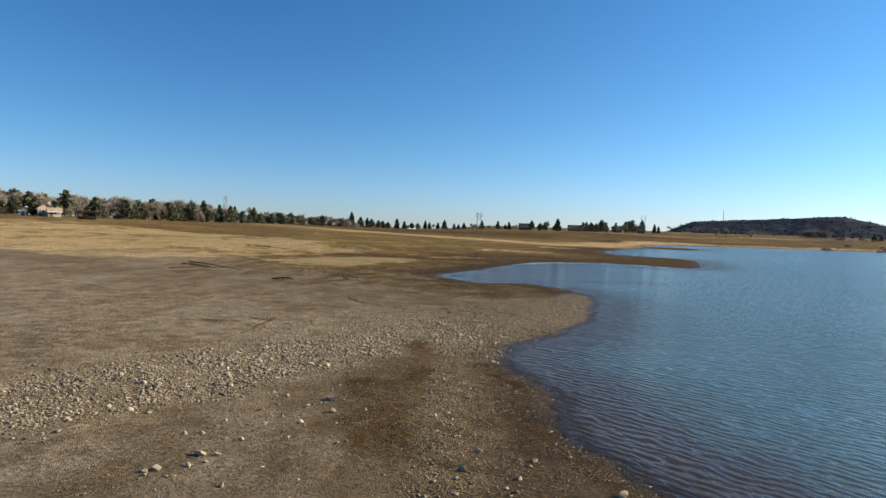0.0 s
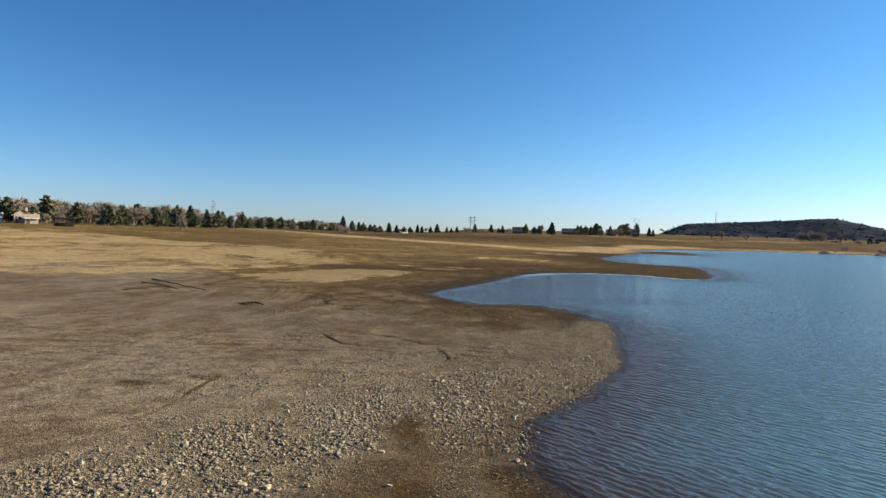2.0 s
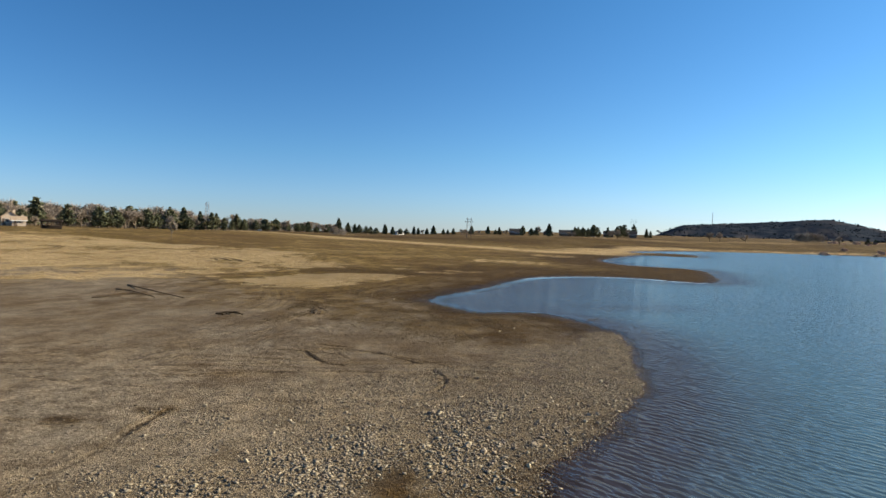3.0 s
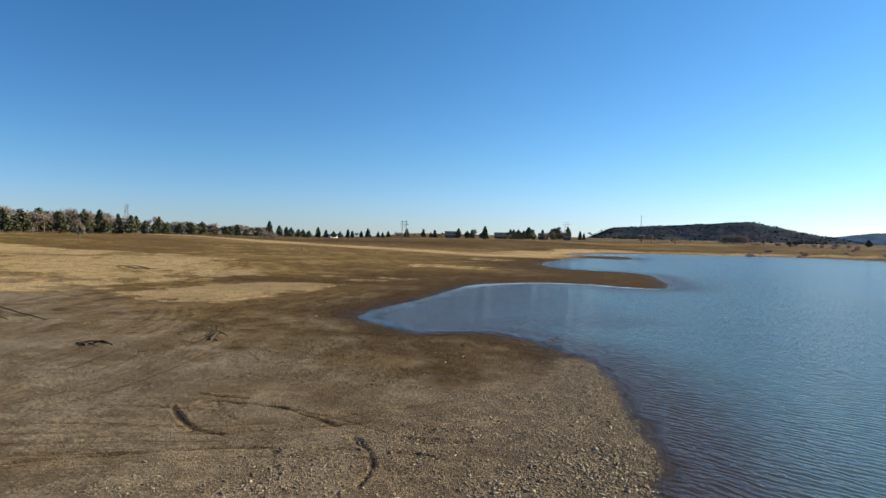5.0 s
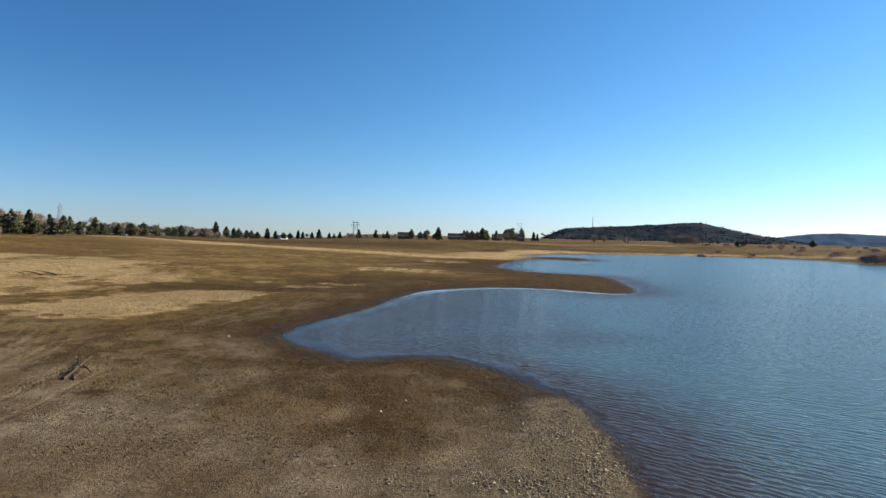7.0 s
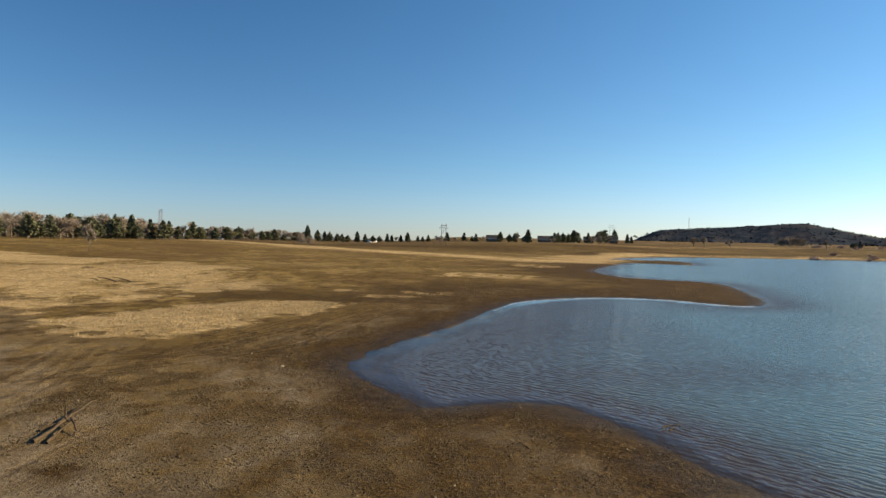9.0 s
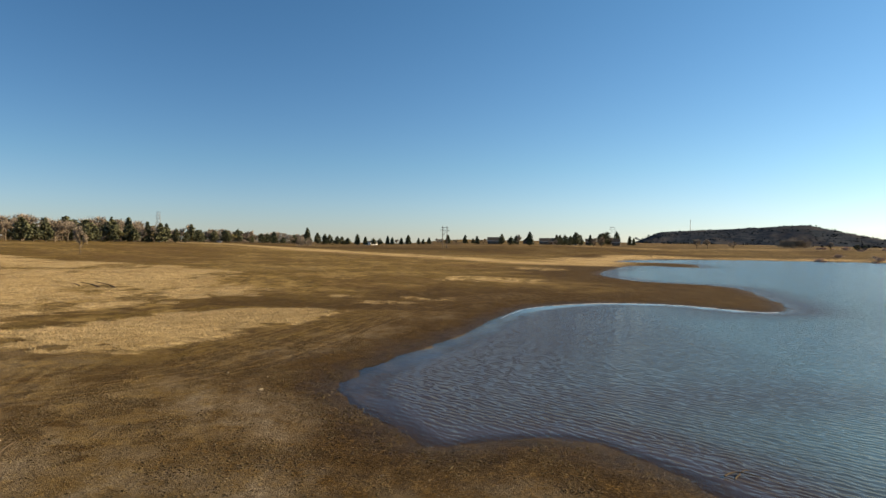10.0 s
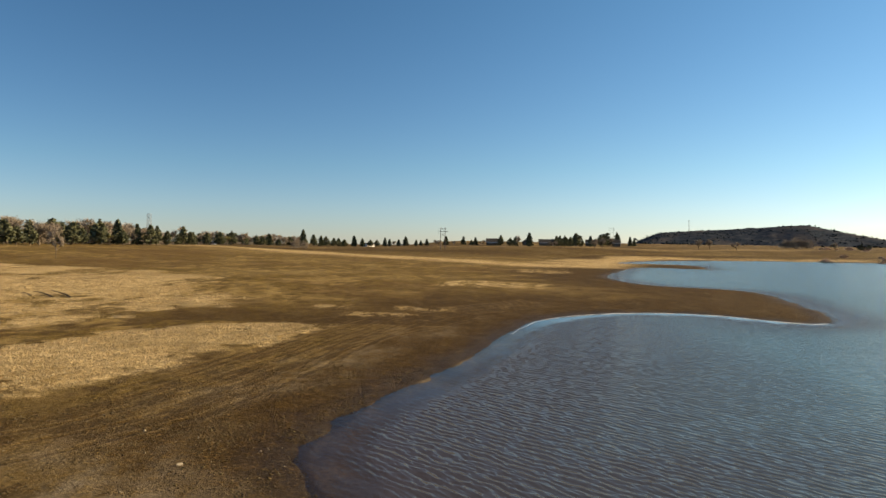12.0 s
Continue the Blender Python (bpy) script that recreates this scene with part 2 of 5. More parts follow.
def terrain(x, y, fine=True):
    """Height of the land in metres; the lake's level is 0."""
    x, y = np.atleast_1d(np.asarray(x, float)), np.atleast_1d(np.asarray(y, float))
    d = shore_distance(x, y)
    d = d + 0.8 * (fnoise(x / 1.7, y / 1.7, 88, 3) - 0.5) * (1 - smooth(2, 6, np.abs(d))) * (y < 80)
    land = np.interp(d, [0, 0.7, 3, 11, 28, 56, 140, 224, 560, 4200], [0, 0.06, 0.15, 0.24, 0.46, 1.0, 2.3, 3.3, 3.5, 7.0])
    bed = -np.interp(-d, [0, 1, 4, 20, 80], [0, 0.08, 0.36, 1.2, 2.5])
    z = np.where(d > 0, land, bed)
    east = smooth(-70, 90, x)
    bank = y + 1.2 * np.maximum(x - 120, 0)
    z = z + np.where(d > 0, east * (1.3 * smooth(17, 22, d) * smooth(380, 410, bank) + 2.9 * smooth(24, 95, d) * smooth(390, 470, bank) + 8 * smooth(500, 1500, y)), 0)
    z = z + smooth(50, 105, -x) * (1.6 * smooth(110, 185, y) - 0.8 * smooth(215, 300, y))
    rise = smooth(0.5, 6, d)
    z = z + rise * smooth(5, 28, d) * smooth(30, 120, y) * 0.5 * (fnoise(x / 34, y / 34, 7) - 0.5) + rise * 0.10 * (fnoise(x / 6, y / 6, 8) - 0.5)
    z = z + (0.05 * (fnoise(x / 1.3, y / 1.3, 9, 4) - 0.5) + 0.07 * (fnoise(x / 7, y / 7, 10, 2) - 0.5)) * smooth(-3, 1.5, d)
    if fine:
        z = z + 0.035 * (fnoise(x / 0.42, y / 0.42, 14, 2) - 0.5) * smooth(0.1, 1.5, d) * (np.abs(x) < 25) * (y < 90)
        rut, rim, _ = rut_depth(x, y, (0.06, 0.12), (0.16, 0.28))
        z = z - 0.04 * rut
        z = z + 0.018 * np.clip(rim - rut, 0, 1)
    return z


def ground_at(x, y):
    return float(terrain(x, y, False)[0])


# ---- materials ----
def material(name):
    m = bpy.data.materials.new(name)
    m.use_nodes = True
    return m, m.node_tree.nodes, m.node_tree.links, m.node_tree.nodes["Principled BSDF"]


def noise_node(n, l, vec, scale, detail=4.0, rough=0.6, kind="ShaderNodeTexNoise"):
    t = n.new(kind)
    t.inputs["Scale"].default_value = scale
    if kind == "ShaderNodeTexNoise":
        t.inputs["Detail"].default_value, t.inputs["Roughness"].default_value = detail, rough
    l.new(vec, t.inputs["Vector"])
    return t.outputs[0]


def ramp(n, l, fac, stops):
    r = n.new("ShaderNodeValToRGB")
    r.color_ramp.elements[0].position, r.color_ramp.elements[0].color = stops[0][0], (*stops[0][1], 1)
    r.color_ramp.elements[1].position, r.color_ramp.elements[1].color = stops[-1][0], (*stops[-1][1], 1)
    for p, c in stops[1:-1]:
        r.color_ramp.elements.new(p).color = (*c, 1)
    l.new(fac, r.inputs[0])
    return r.outputs[0]


def blend(n, l, fac, a, b, kind="MIX"):
    m = n.new("ShaderNodeMix")
    m.data_type, m.blend_type = "RGBA", kind
    for sock, v in ((m.inputs[0], fac), (m.inputs[6], a), (m.inputs[7], b)):
        if isinstance(v, (int, float)):
            sock.default_value = v
        elif isinstance(v, tuple):
            sock.default_value = (*v, 1)
        else:
            l.new(v, sock)
    return m.outputs[2]


def calc(n, l, op, a, b=0.0, clamp=False):
    m = n.new("ShaderNodeMath")
    m.operation, m.use_clamp = op, clamp
    for sock, v in ((m.inputs[0], a), (m.inputs[1], b)):
        if isinstance(v, (int, float)):
            sock.default_value = v
        else:
            l.new(v, sock)
    return m.outputs[0]


def attribute(n, name):
    a = n.new("ShaderNodeAttribute")
    a.attribute_name = name
    return a.outputs["Fac"]


def bump(n, l, bsdf, height, strength, distance):
    b = n.new("ShaderNodeBump")
    b.inputs["Strength"].default_value, b.inputs["Distance"].default_value = strength, distance
    l.new(height, b.inputs["Height"])
    l.new(b.outputs[0], bsdf.inputs["Normal"])
    return b


def ground_material():
    m, n, l, bsdf = material("shore_ground")
    co = n.new("ShaderNodeTexCoord").outputs["Object"]
    fine, mid = noise_node(n, l, co, 9.0, 6, 0.7), noise_node(n, l, co, 1.3, 5, 0.65)
    wide = noise_node(n, l, co, 0.16, 4, 0.55)
    grit = noise_node(n, l, co, 38.0, 3, 0.7)
    stretch = n.new("ShaderNodeMapping")
    stretch.inputs["Scale"].default_value = (0.075, 0.055, 0.1)
    stretch.inputs["Rotation"].default_value = (0, 0, radians(-8))
    l.new(co, stretch.inputs["Vector"])
    streak = noise_node(n, l, stretch.outputs[0], 1.0, 7, 0.66)
    tuft = noise_node(n, l, co, 0.55, 7, 0.72)
    flat = n.new("ShaderNodeMapping")
    flat.inputs["Scale"].default_value = (0.42, 0.20, 0.4)
    flat.inputs["Rotation"].default_value = (0, 0, radians(6))
    l.new(co, flat.inputs["Vector"])
    band = noise_node(n, l, flat.outputs[0], 1.0, 8, 0.7)
    ragged = calc(n, l, "ADD", calc(n, l, "MULTIPLY", streak, 0.5), calc(n, l, "MULTIPLY", band, 0.5))
    silt = ramp(n, l, fine, [(0.34, (0.176, 0.147, 0.111)), (0.5, (0.236, 0.201, 0.156)), (0.66, (0.304, 0.262, 0.209))])
    silt = blend(n, l, ramp(n, l, wide, [(0.42, (0, 0, 0)), (0.62, (0.8, 0.8, 0.8))]), silt, (0.182, 0.140, 0.092))
    drift = n.new("ShaderNodeMapping")
    drift.inputs["Scale"].default_value = (0.50, 0.22, 0.5)
    drift.inputs["Rotation"].default_value = (0, 0, radians(-14))
    l.new(co, drift.inputs["Vector"])
    smear = noise_node(n, l, drift.outputs[0], 1.0, 7, 0.68)
    smear.node.inputs["Distortion"].default_value = 0.9
    silt = blend(n, l, ramp(n, l, smear, [(0.5, (0, 0, 0)), (0.64, (0.45, 0.45, 0.45))]), silt, (0.118, 0.088, 0.055))
    silt = blend(n, l, ramp(n, l, smear, [(0.36, (0.6, 0.6, 0.6)), (0.48, (0, 0, 0))]), silt, (0.270, 0.234, 0.186))
    silt = blend(n, l, ramp(n, l, mid, [(0.55, (0, 0, 0)), (0.75, (0.6, 0.6, 0.6))]), silt, (0.262, 0.228, 0.184))
    turf = ramp(n, l, fine, [(0.34, (0.072, 0.048, 0.0145)), (0.5, (0.130, 0.090, 0.028)), (0.66, (0.214, 0.153, 0.053))])
    turf = blend(n, l, ramp(n, l, ragged, [(0.48, (0, 0, 0)), (0.56, (0.85, 0.85, 0.85))]), turf, (0.270, 0.196, 0.088))
    turf = blend(n, l, ramp(n, l, tuft, [(0.50, (0, 0, 0)), (0.60, (0.7, 0.7, 0.7))]), turf, (0.058, 0.041, 0.016))
    turf = blend(n, l, ramp(n, l, band, [(0.36, (0.8, 0.8, 0.8)), (0.45, (0, 0, 0))]), turf, (0.075, 0.049, 0.019))
    vast = n.new("ShaderNodeMapping")
    vast.inputs["Scale"].default_value = (0.022, 0.014, 0.03)
    l.new(co, vast.inputs["Vector"])
    reach = noise_node(n, l, vast.outputs[0], 1.0, 8, 0.68)
    turf = blend(n, l, ramp(n, l, reach, [(0.50, (0, 0, 0)), (0.60, (0.75, 0.75, 0.75))]), turf, (0.098, 0.061, 0.026))
    turf = blend(n, l, ramp(n, l, reach, [(0.38, (0.6, 0.6, 0.6)), (0.46, (0, 0, 0))]), turf, (0.235, 0.176, 0.086))
    straw = ramp(n, l, fine, [(0.36, (0.290, 0.210, 0.106)), (0.5, (0.438, 0.336, 0.188)), (0.64, (0.570, 0.452, 0.276))])
    straw = blend(n, l, ramp(n, l, ragged, [(0.49, (0, 0, 0)), (0.57, (0.75, 0.75, 0.75))]), straw, (0.240, 0.168, 0.072))
    straw = blend(n, l, ramp(n, l, tuft, [(0.54, (0, 0, 0)), (0.62, (0.7, 0.7, 0.7))]), straw, (0.130, 0.090, 0.034))
    mud = ramp(n, l, fine, [(0.36, (0.031, 0.0180, 0.0064)), (0.52, (0.058, 0.036, 0.0125)), (0.66, (0.104, 0.067, 0.025))])
    mud = blend(n, l, ramp(n, l, smear, [(0.36, (0.55, 0.55, 0.55)), (0.5, (0, 0, 0))]), mud, (0.098, 0.070, 0.036))
    pebble = ramp(n, l, grit, [(0.34, (0.062, 0.048, 0.031)), (0.5, (0.200, 0.164, 0.116)), (0.64, (0.40, 0.338, 0.252))])
    edge = calc(n, l, "ADD", calc(n, l, "MULTIPLY", calc(n, l, "SUBTRACT", mid, 0.5), 2.0), calc(n, l, "MULTIPLY", calc(n, l, "SUBTRACT", fine, 0.5), 1.4))
    edge = calc(n, l, "ADD", edge, calc(n, l, "MULTIPLY", calc(n, l, "SUBTRACT", band, 0.5), 3.0))

    def mask(name, hard=1.0):
        a = attribute(n, name)
        mixed = calc(n, l, "ADD", a, calc(n, l, "MULTIPLY", edge, calc(n, l, "MULTIPLY", calc(n, l, "MULTIPLY", a, calc(n, l, "SUBTRACT", 1.0, a)), 4.0)))
        return calc(n, l, "MULTIPLY", mixed, hard, True)

    c = blend(n, l, mask("turf"), silt, turf)
    c = blend(n, l, mask("mud", 1.0), c, mud)
    c = blend(n, l, mask("gravel", 0.8), c, pebble)
    c = blend(n, l, mask("grass", 0.95), c, straw)
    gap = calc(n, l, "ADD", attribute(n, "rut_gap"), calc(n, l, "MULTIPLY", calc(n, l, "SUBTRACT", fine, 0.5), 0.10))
    # rut bottoms darkened in the colour: pressed mud with shade painted in
    groove_shade = ramp(n, l, gap, [(0.045, (1, 1, 1)), (0.085, (0, 0, 0))])
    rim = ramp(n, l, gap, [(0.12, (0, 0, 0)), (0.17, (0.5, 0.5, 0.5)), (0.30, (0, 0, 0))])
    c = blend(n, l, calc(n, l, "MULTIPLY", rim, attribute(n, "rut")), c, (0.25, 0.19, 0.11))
    c = blend(n, l, calc(n, l, "MULTIPLY", calc(n, l, "MULTIPLY", groove_shade, attribute(n, "rut")), 0.8), c, (0.055, 0.039, 0.023))
    crumbs = ramp(n, l, calc(n, l, "ADD", calc(n, l, "MULTIPLY", grit, 0.5), calc(n, l, "MULTIPLY", fine, 0.5)), [(0.385, (0.50, 0.47, 0.42)), (0.5, (0.88, 0.84, 0.76)), (0.615, (1.24, 1.20, 1.08))])
    c = blend(n, l, 1.0, c, crumbs, "MULTIPLY")
    c = blend(n, l, 1.0, c, ramp(n, l, mid, [(0.37, (0.70, 0.68, 0.64)), (0.5, (0.98, 0.98, 0.98)), (0.63, (1.24, 1.23, 1.20))]), "MULTIPLY")
    damp = attribute(n, "damp")
    c = blend(n, l, calc(n, l, "MULTIPLY", damp, 0.9), c, (0.60, 0.57, 0.52), "MULTIPLY")
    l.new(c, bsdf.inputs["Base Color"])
    l.new(calc(n, l, "SUBTRACT", 0.95, calc(n, l, "MULTIPLY", damp, 0.45)), bsdf.inputs["Roughness"])
    bsdf.inputs["Specular IOR Level"].default_value = 0.06
    h = calc(n, l, "ADD", calc(n, l, "MULTIPLY", mid, 1.0), calc(n, l, "MULTIPLY", fine, 0.8))
    h = calc(n, l, "ADD", h, calc(n, l, "MULTIPLY", grit, 0.3))
    bump(n, l, bsdf, h, 0.9, 0.13)
    return m


def water_material():
    m, n, l, bsdf = material("lake_water")
    co = n.new("ShaderNodeTexCoord").outputs["Object"]

    def waves(angle, across, along, detail):
        w = n.new("ShaderNodeMapping")
        w.inputs["Rotation"].default_value = (0, 0, radians(angle))
        w.inputs["Scale"].default_value = (along, across, 1)
        l.new(co, w.inputs["Vector"])
        t = n.new("ShaderNodeTexNoise")
        t.inputs["Scale"].default_value, t.inputs["Detail"].default_value, t.inputs["Roughness"].default_value = 1.0, detail, 0.5
        l.new(w.outputs[0], t.inputs["Vector"])
        return t.outputs["Color"]

    def vec(op, a, b):
        v = n.new("ShaderNodeVectorMath")
        v.operation = op
        for sock, s in ((v.inputs[0], a), (v.inputs[3 if op == "SCALE" else 1], b)):
            if isinstance(s, (tuple, float)):
                sock.default_value = s
            else:
                l.new(s, sock)
        return v.outputs[0]

    gust = noise_node(n, l, co, 0.035, 3, 0.5)
    rough_water = calc(n, l, "MULTIPLY", attribute(n, "open_water"), calc(n, l, "ADD", 0.65, calc(n, l, "MULTIPLY", gust, 1.0)))
    slope = None
    for angle, length, twist, steep in ((50, 0.31, 8.0, 0.17), (36, 0.46, 10.0, 0.09), (64, 0.20, 8.0, 0.12)):
        turn = n.new("ShaderNodeMapping")
        turn.inputs["Rotation"].default_value = (0, 0, radians(angle))
        l.new(co, turn.inputs["Vector"])
        train = n.new("ShaderNodeTexWave")
        train.bands_direction = "Y"
        train.inputs["Scale"].default_value, train.inputs["Distortion"].default_value = 0.314 / length, twist
        train.inputs["Detail"].default_value, train.inputs["Detail Scale"].default_value = 2.0, 0.8
        l.new(turn.outputs[0], train.inputs["Vector"])
        lift = calc(n, l, "MULTIPLY", calc(n, l, "SUBTRACT", calc(n, l, "POWER", train.outputs["Fac"], 3.4), 0.28), 2.2 * steep)
        lean = n.new("ShaderNodeCombineXYZ")
        l.new(calc(n, l, "MULTIPLY", lift, math.sin(radians(angle))), lean.inputs[0])
        l.new(calc(n, l, "MULTIPLY", lift, math.cos(radians(angle))), lean.inputs[1])
        slope = lean.outputs[0] if slope is None else vec("ADD", slope, lean.outputs[0])
    for angle, across, along, detail, steep in ((42, 8.0, 2.8, 2.0, 0.20), (34, 2.6, 0.9, 2.0, 0.10), (40, 0.5, 0.16, 2.0, 0.05)):
        one = vec("MULTIPLY", vec("SUBTRACT", waves(angle, across, along, detail), (0.5, 0.5, 0.5)), (0.45 * steep, steep, 0.0))
        slope = one if slope is None else vec("ADD", slope, one)
    facing = vec("NORMALIZE", vec("ADD", vec("SCALE", slope, rough_water), (0.0, 0.0, 1.0)), (0.0, 0.0, 0.0))
    l.new(facing, bsdf.inputs["Normal"])
    silted = ramp(n, l, attribute(n, "depth"), [(0.0, (0.044, 0.033, 0.032)), (0.16, (0.045, 0.044, 0.051)), (0.42, (0.064, 0.122, 0.160))])
    l.new(silted, bsdf.inputs["Base Color"])
    l.new(calc(n, l, "ADD", 0.03, calc(n, l, "MULTIPLY", attribute(n, "open_water"), 0.10)), bsdf.inputs["Roughness"])
    bsdf.inputs["IOR"].default_value = 1.33
    calm = calc(n, l, "SUBTRACT", 1.0, calc(n, l, "MULTIPLY", attribute(n, "open_water"), 4.0), True)
    l.new(calc(n, l, "ADD", 0.29, calc(n, l, "MULTIPLY", calm, 0.26)), bsdf.inputs["Specular IOR Level"])
    clear = n.new("ShaderNodeBsdfTransparent")
    clear.inputs["Color"].default_value = (0.86, 0.78, 0.71, 1)
    glaze = n.new("ShaderNodeBsdfGlossy")
    glaze.inputs["Roughness"].default_value = 0.04
    l.new(facing, glaze.inputs["Normal"])
    fres = n.new("ShaderNodeFresnel")
    fres.inputs["IOR"].default_value = 1.33
    l.new(facing, fres.inputs["Normal"])
    film = n.new("ShaderNodeMixShader")
    l.new(calc(n, l, "MULTIPLY", fres.outputs[0], calc(n, l, "ADD", 0.25, calc(n, l, "MULTIPLY", calm, 0.75))), film.inputs[0])
    l.new(clear.outputs[0], film.inputs[1])
    l.new(glaze.outputs[0], film.inputs[2])
    mix = n.new("ShaderNodeMixShader")
    l.new(calc(n, l, "MULTIPLY", attribute(n, "depth"), 18.0, True), mix.inputs[0])
    l.new(film.outputs[0], mix.inputs[1])
    turbid = n.new("ShaderNodeBsdfDiffuse")
    l.new(silted, turbid.inputs["Color"])
    cloudy = n.new("ShaderNodeMixShader")
    l.new(calc(n, l, "MULTIPLY", ramp(n, l, attribute(n, "depth"), [(0.1, (0.42, 0.42, 0.42)), (0.8, (0.22, 0.22, 0.22))]), calc(n, l, "SUBTRACT", 1.0, calc(n, l, "MULTIPLY", calm, 0.8))), cloudy.inputs[0])
    l.new(bsdf.outputs[0], cloudy.inputs[1])
    l.new(turbid.outputs[0], cloudy.inputs[2])
    l.new(cloudy.outputs[0], mix.inputs[2])
    l.new(mix.outputs[0], n["Material Output"].inputs["Surface"])
    return m


def plain_material(name, dark, light, scale=6.0, rough=0.85, depth=0.02, by_island=False, by_object=False, gloss=0.3, vary=0.75):
    """A rough surface that varies between two colours, at two sizes of grain."""
    m, n, l, bsdf = material(name)
    co = n.new("ShaderNodeTexCoord").outputs["Object"]
    grain = noise_node(n, l, co, scale, 5, 0.65)
    c = ramp(n, l, grain, [(0.3, dark), (0.7, light)])
    broad = noise_node(n, l, co, scale * 0.13, 3, 0.5)
    c = blend(n, l, calc(n, l, "MULTIPLY", broad, 0.5), c, tuple(0.6 * v for v in dark))
    pick = None
    if by_island:
        pick = n.new("ShaderNodeNewGeometry").outputs["Random Per Island"]
    if by_object:
        pick = n.new("ShaderNodeObjectInfo").outputs["Random"]
    if pick is not None:
        hsv = n.new("ShaderNodeHueSaturation")
        l.new(calc(n, l, "ADD", 1.0 - vary / 2, calc(n, l, "MULTIPLY", pick, vary)), hsv.inputs["Value"])
        l.new(calc(n, l, "ADD", 0.485, calc(n, l, "MULTIPLY", pick, 0.03)), hsv.inputs["Hue"])
        l.new(c, hsv.inputs["Color"])
        c = hsv.outputs[0]
    l.new(c, bsdf.inputs["Base Color"])
    bsdf.inputs["Roughness"].default_value = rough
    bsdf.inputs["Specular IOR Level"].default_value = gloss
    bump(n, l, bsdf, grain, 0.6, depth)
    return m


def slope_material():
    """Juniper-dark hillside with bare tan ground showing between, tinted blue to imitate haze."""
    m, n, l, bsdf = material("hazy_scrub_slope")
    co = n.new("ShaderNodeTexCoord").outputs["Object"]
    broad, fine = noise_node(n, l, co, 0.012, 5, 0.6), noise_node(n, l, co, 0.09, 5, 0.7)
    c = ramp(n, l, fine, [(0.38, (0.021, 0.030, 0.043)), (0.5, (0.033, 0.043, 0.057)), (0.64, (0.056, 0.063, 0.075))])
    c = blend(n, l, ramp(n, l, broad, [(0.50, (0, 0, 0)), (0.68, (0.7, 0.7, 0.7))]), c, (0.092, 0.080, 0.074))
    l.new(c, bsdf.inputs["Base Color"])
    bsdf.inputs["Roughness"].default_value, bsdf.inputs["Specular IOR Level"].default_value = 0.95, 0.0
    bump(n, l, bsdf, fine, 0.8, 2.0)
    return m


GROUND, WATER, SLOPE = ground_material(), water_material(), slope_material()
STONE = plain_material("pale_stone", (0.24, 0.19, 0.125), (0.50, 0.425, 0.305), 14, 0.9, 0.01, by_object=True)
PEBBLES = plain_material("gravel_stone", (0.125, 0.098, 0.064), (0.41, 0.345, 0.250), 18, 0.9, 0.006, by_island=True, vary=0.9)
CLODS = plain_material("dried_mud", (0.052, 0.036, 0.016), (0.150, 0.110, 0.056), 14, 0.95, 0.006, by_island=True)
STRAW = plain_material("dry_grass", (0.34, 0.258, 0.140), (0.50, 0.395, 0.235), 0.7, 0.9, 0.004)
BARK = plain_material("bark", (0.10, 0.078, 0.055), (0.22, 0.175, 0.13), 12, 0.95, 0.02)
DEADWOOD = plain_material("weathered_wood", (0.034, 0.022, 0.012), (0.125, 0.088, 0.050), 16, 0.9, 0.012)
# both needle colours are lifted to imitate the haze over distant trees
NEEDLES = plain_material("pine_needles", (0.092, 0.100, 0.058), (0.165, 0.168, 0.098), 1.2, 0.85, 0.02, by_island=True, gloss=0.1, vary=0.5)
NEEDLES_DARK = plain_material("spruce_needles", (0.066, 0.080, 0.052), (0.125, 0.138, 0.082), 1.2, 0.85, 0.02, by_island=True, gloss=0.1, vary=0.5)
TWIGS = plain_material("winter_twigs", (0.25, 0.205, 0.160), (0.44, 0.370, 0.295), 2.0, 0.9, 0.01, by_island=True, vary=0.4)
OLIVE_TWIGS = plain_material("olive_twigs", (0.20, 0.175, 0.075), (0.33, 0.290, 0.130), 2.0, 0.9, 0.01, by_island=True, vary=0.4)
WILLOW = plain_material("willow_twigs", (0.42, 0.30, 0.245), (0.66, 0.50, 0.42), 2.0, 0.9, 0.01, by_island=True, vary=0.3)
# scrub carries the same painted haze-blue as the hillside
SCRUB = plain_material("hazy_juniper_scrub", (0.024, 0.033, 0.040), (0.048, 0.058, 0.064), 0.4, 0.95, 0.1, by_island=True, gloss=0.0)

# distance haze put into the ridge's base colour as blue
HAZY_SLOPE = plain_material("haze_blue_slope", (0.075, 0.125, 0.200), (0.100, 0.150, 0.230), 0.02, 0.95, 1.5, gloss=0.0)
STUCCO = plain_material("tan_stucco", (0.46, 0.37, 0.28), (0.60, 0.50, 0.40), 3, 0.9, 0.01)
WHITE = plain_material("white_paint", (0.66, 0.66, 0.64), (0.80, 0.80, 0.78), 3, 0.7, 0.004)
BROWN_WALL = plain_material("brown_siding", (0.11, 0.078, 0.056), (0.19, 0.138, 0.100), 3, 0.85, 0.01)
SHINGLE = plain_material("roof_shingle", (0.030, 0.028, 0.027), (0.075, 0.068, 0.062), 5, 0.9, 0.02)
TAN_ROOF = plain_material("tan_tile_roof", (0.34, 0.25, 0.165), (0.46, 0.36, 0.25), 5, 0.9, 0.02)
STAINED = plain_material("dark_stained_timber", (0.022, 0.016, 0.012), (0.06, 0.042, 0.03), 6, 0.85, 0.01)
STEEL = plain_material("galvanised_steel", (0.22, 0.23, 0.24), (0.34, 0.35, 0.36), 8, 0.55, 0.002)
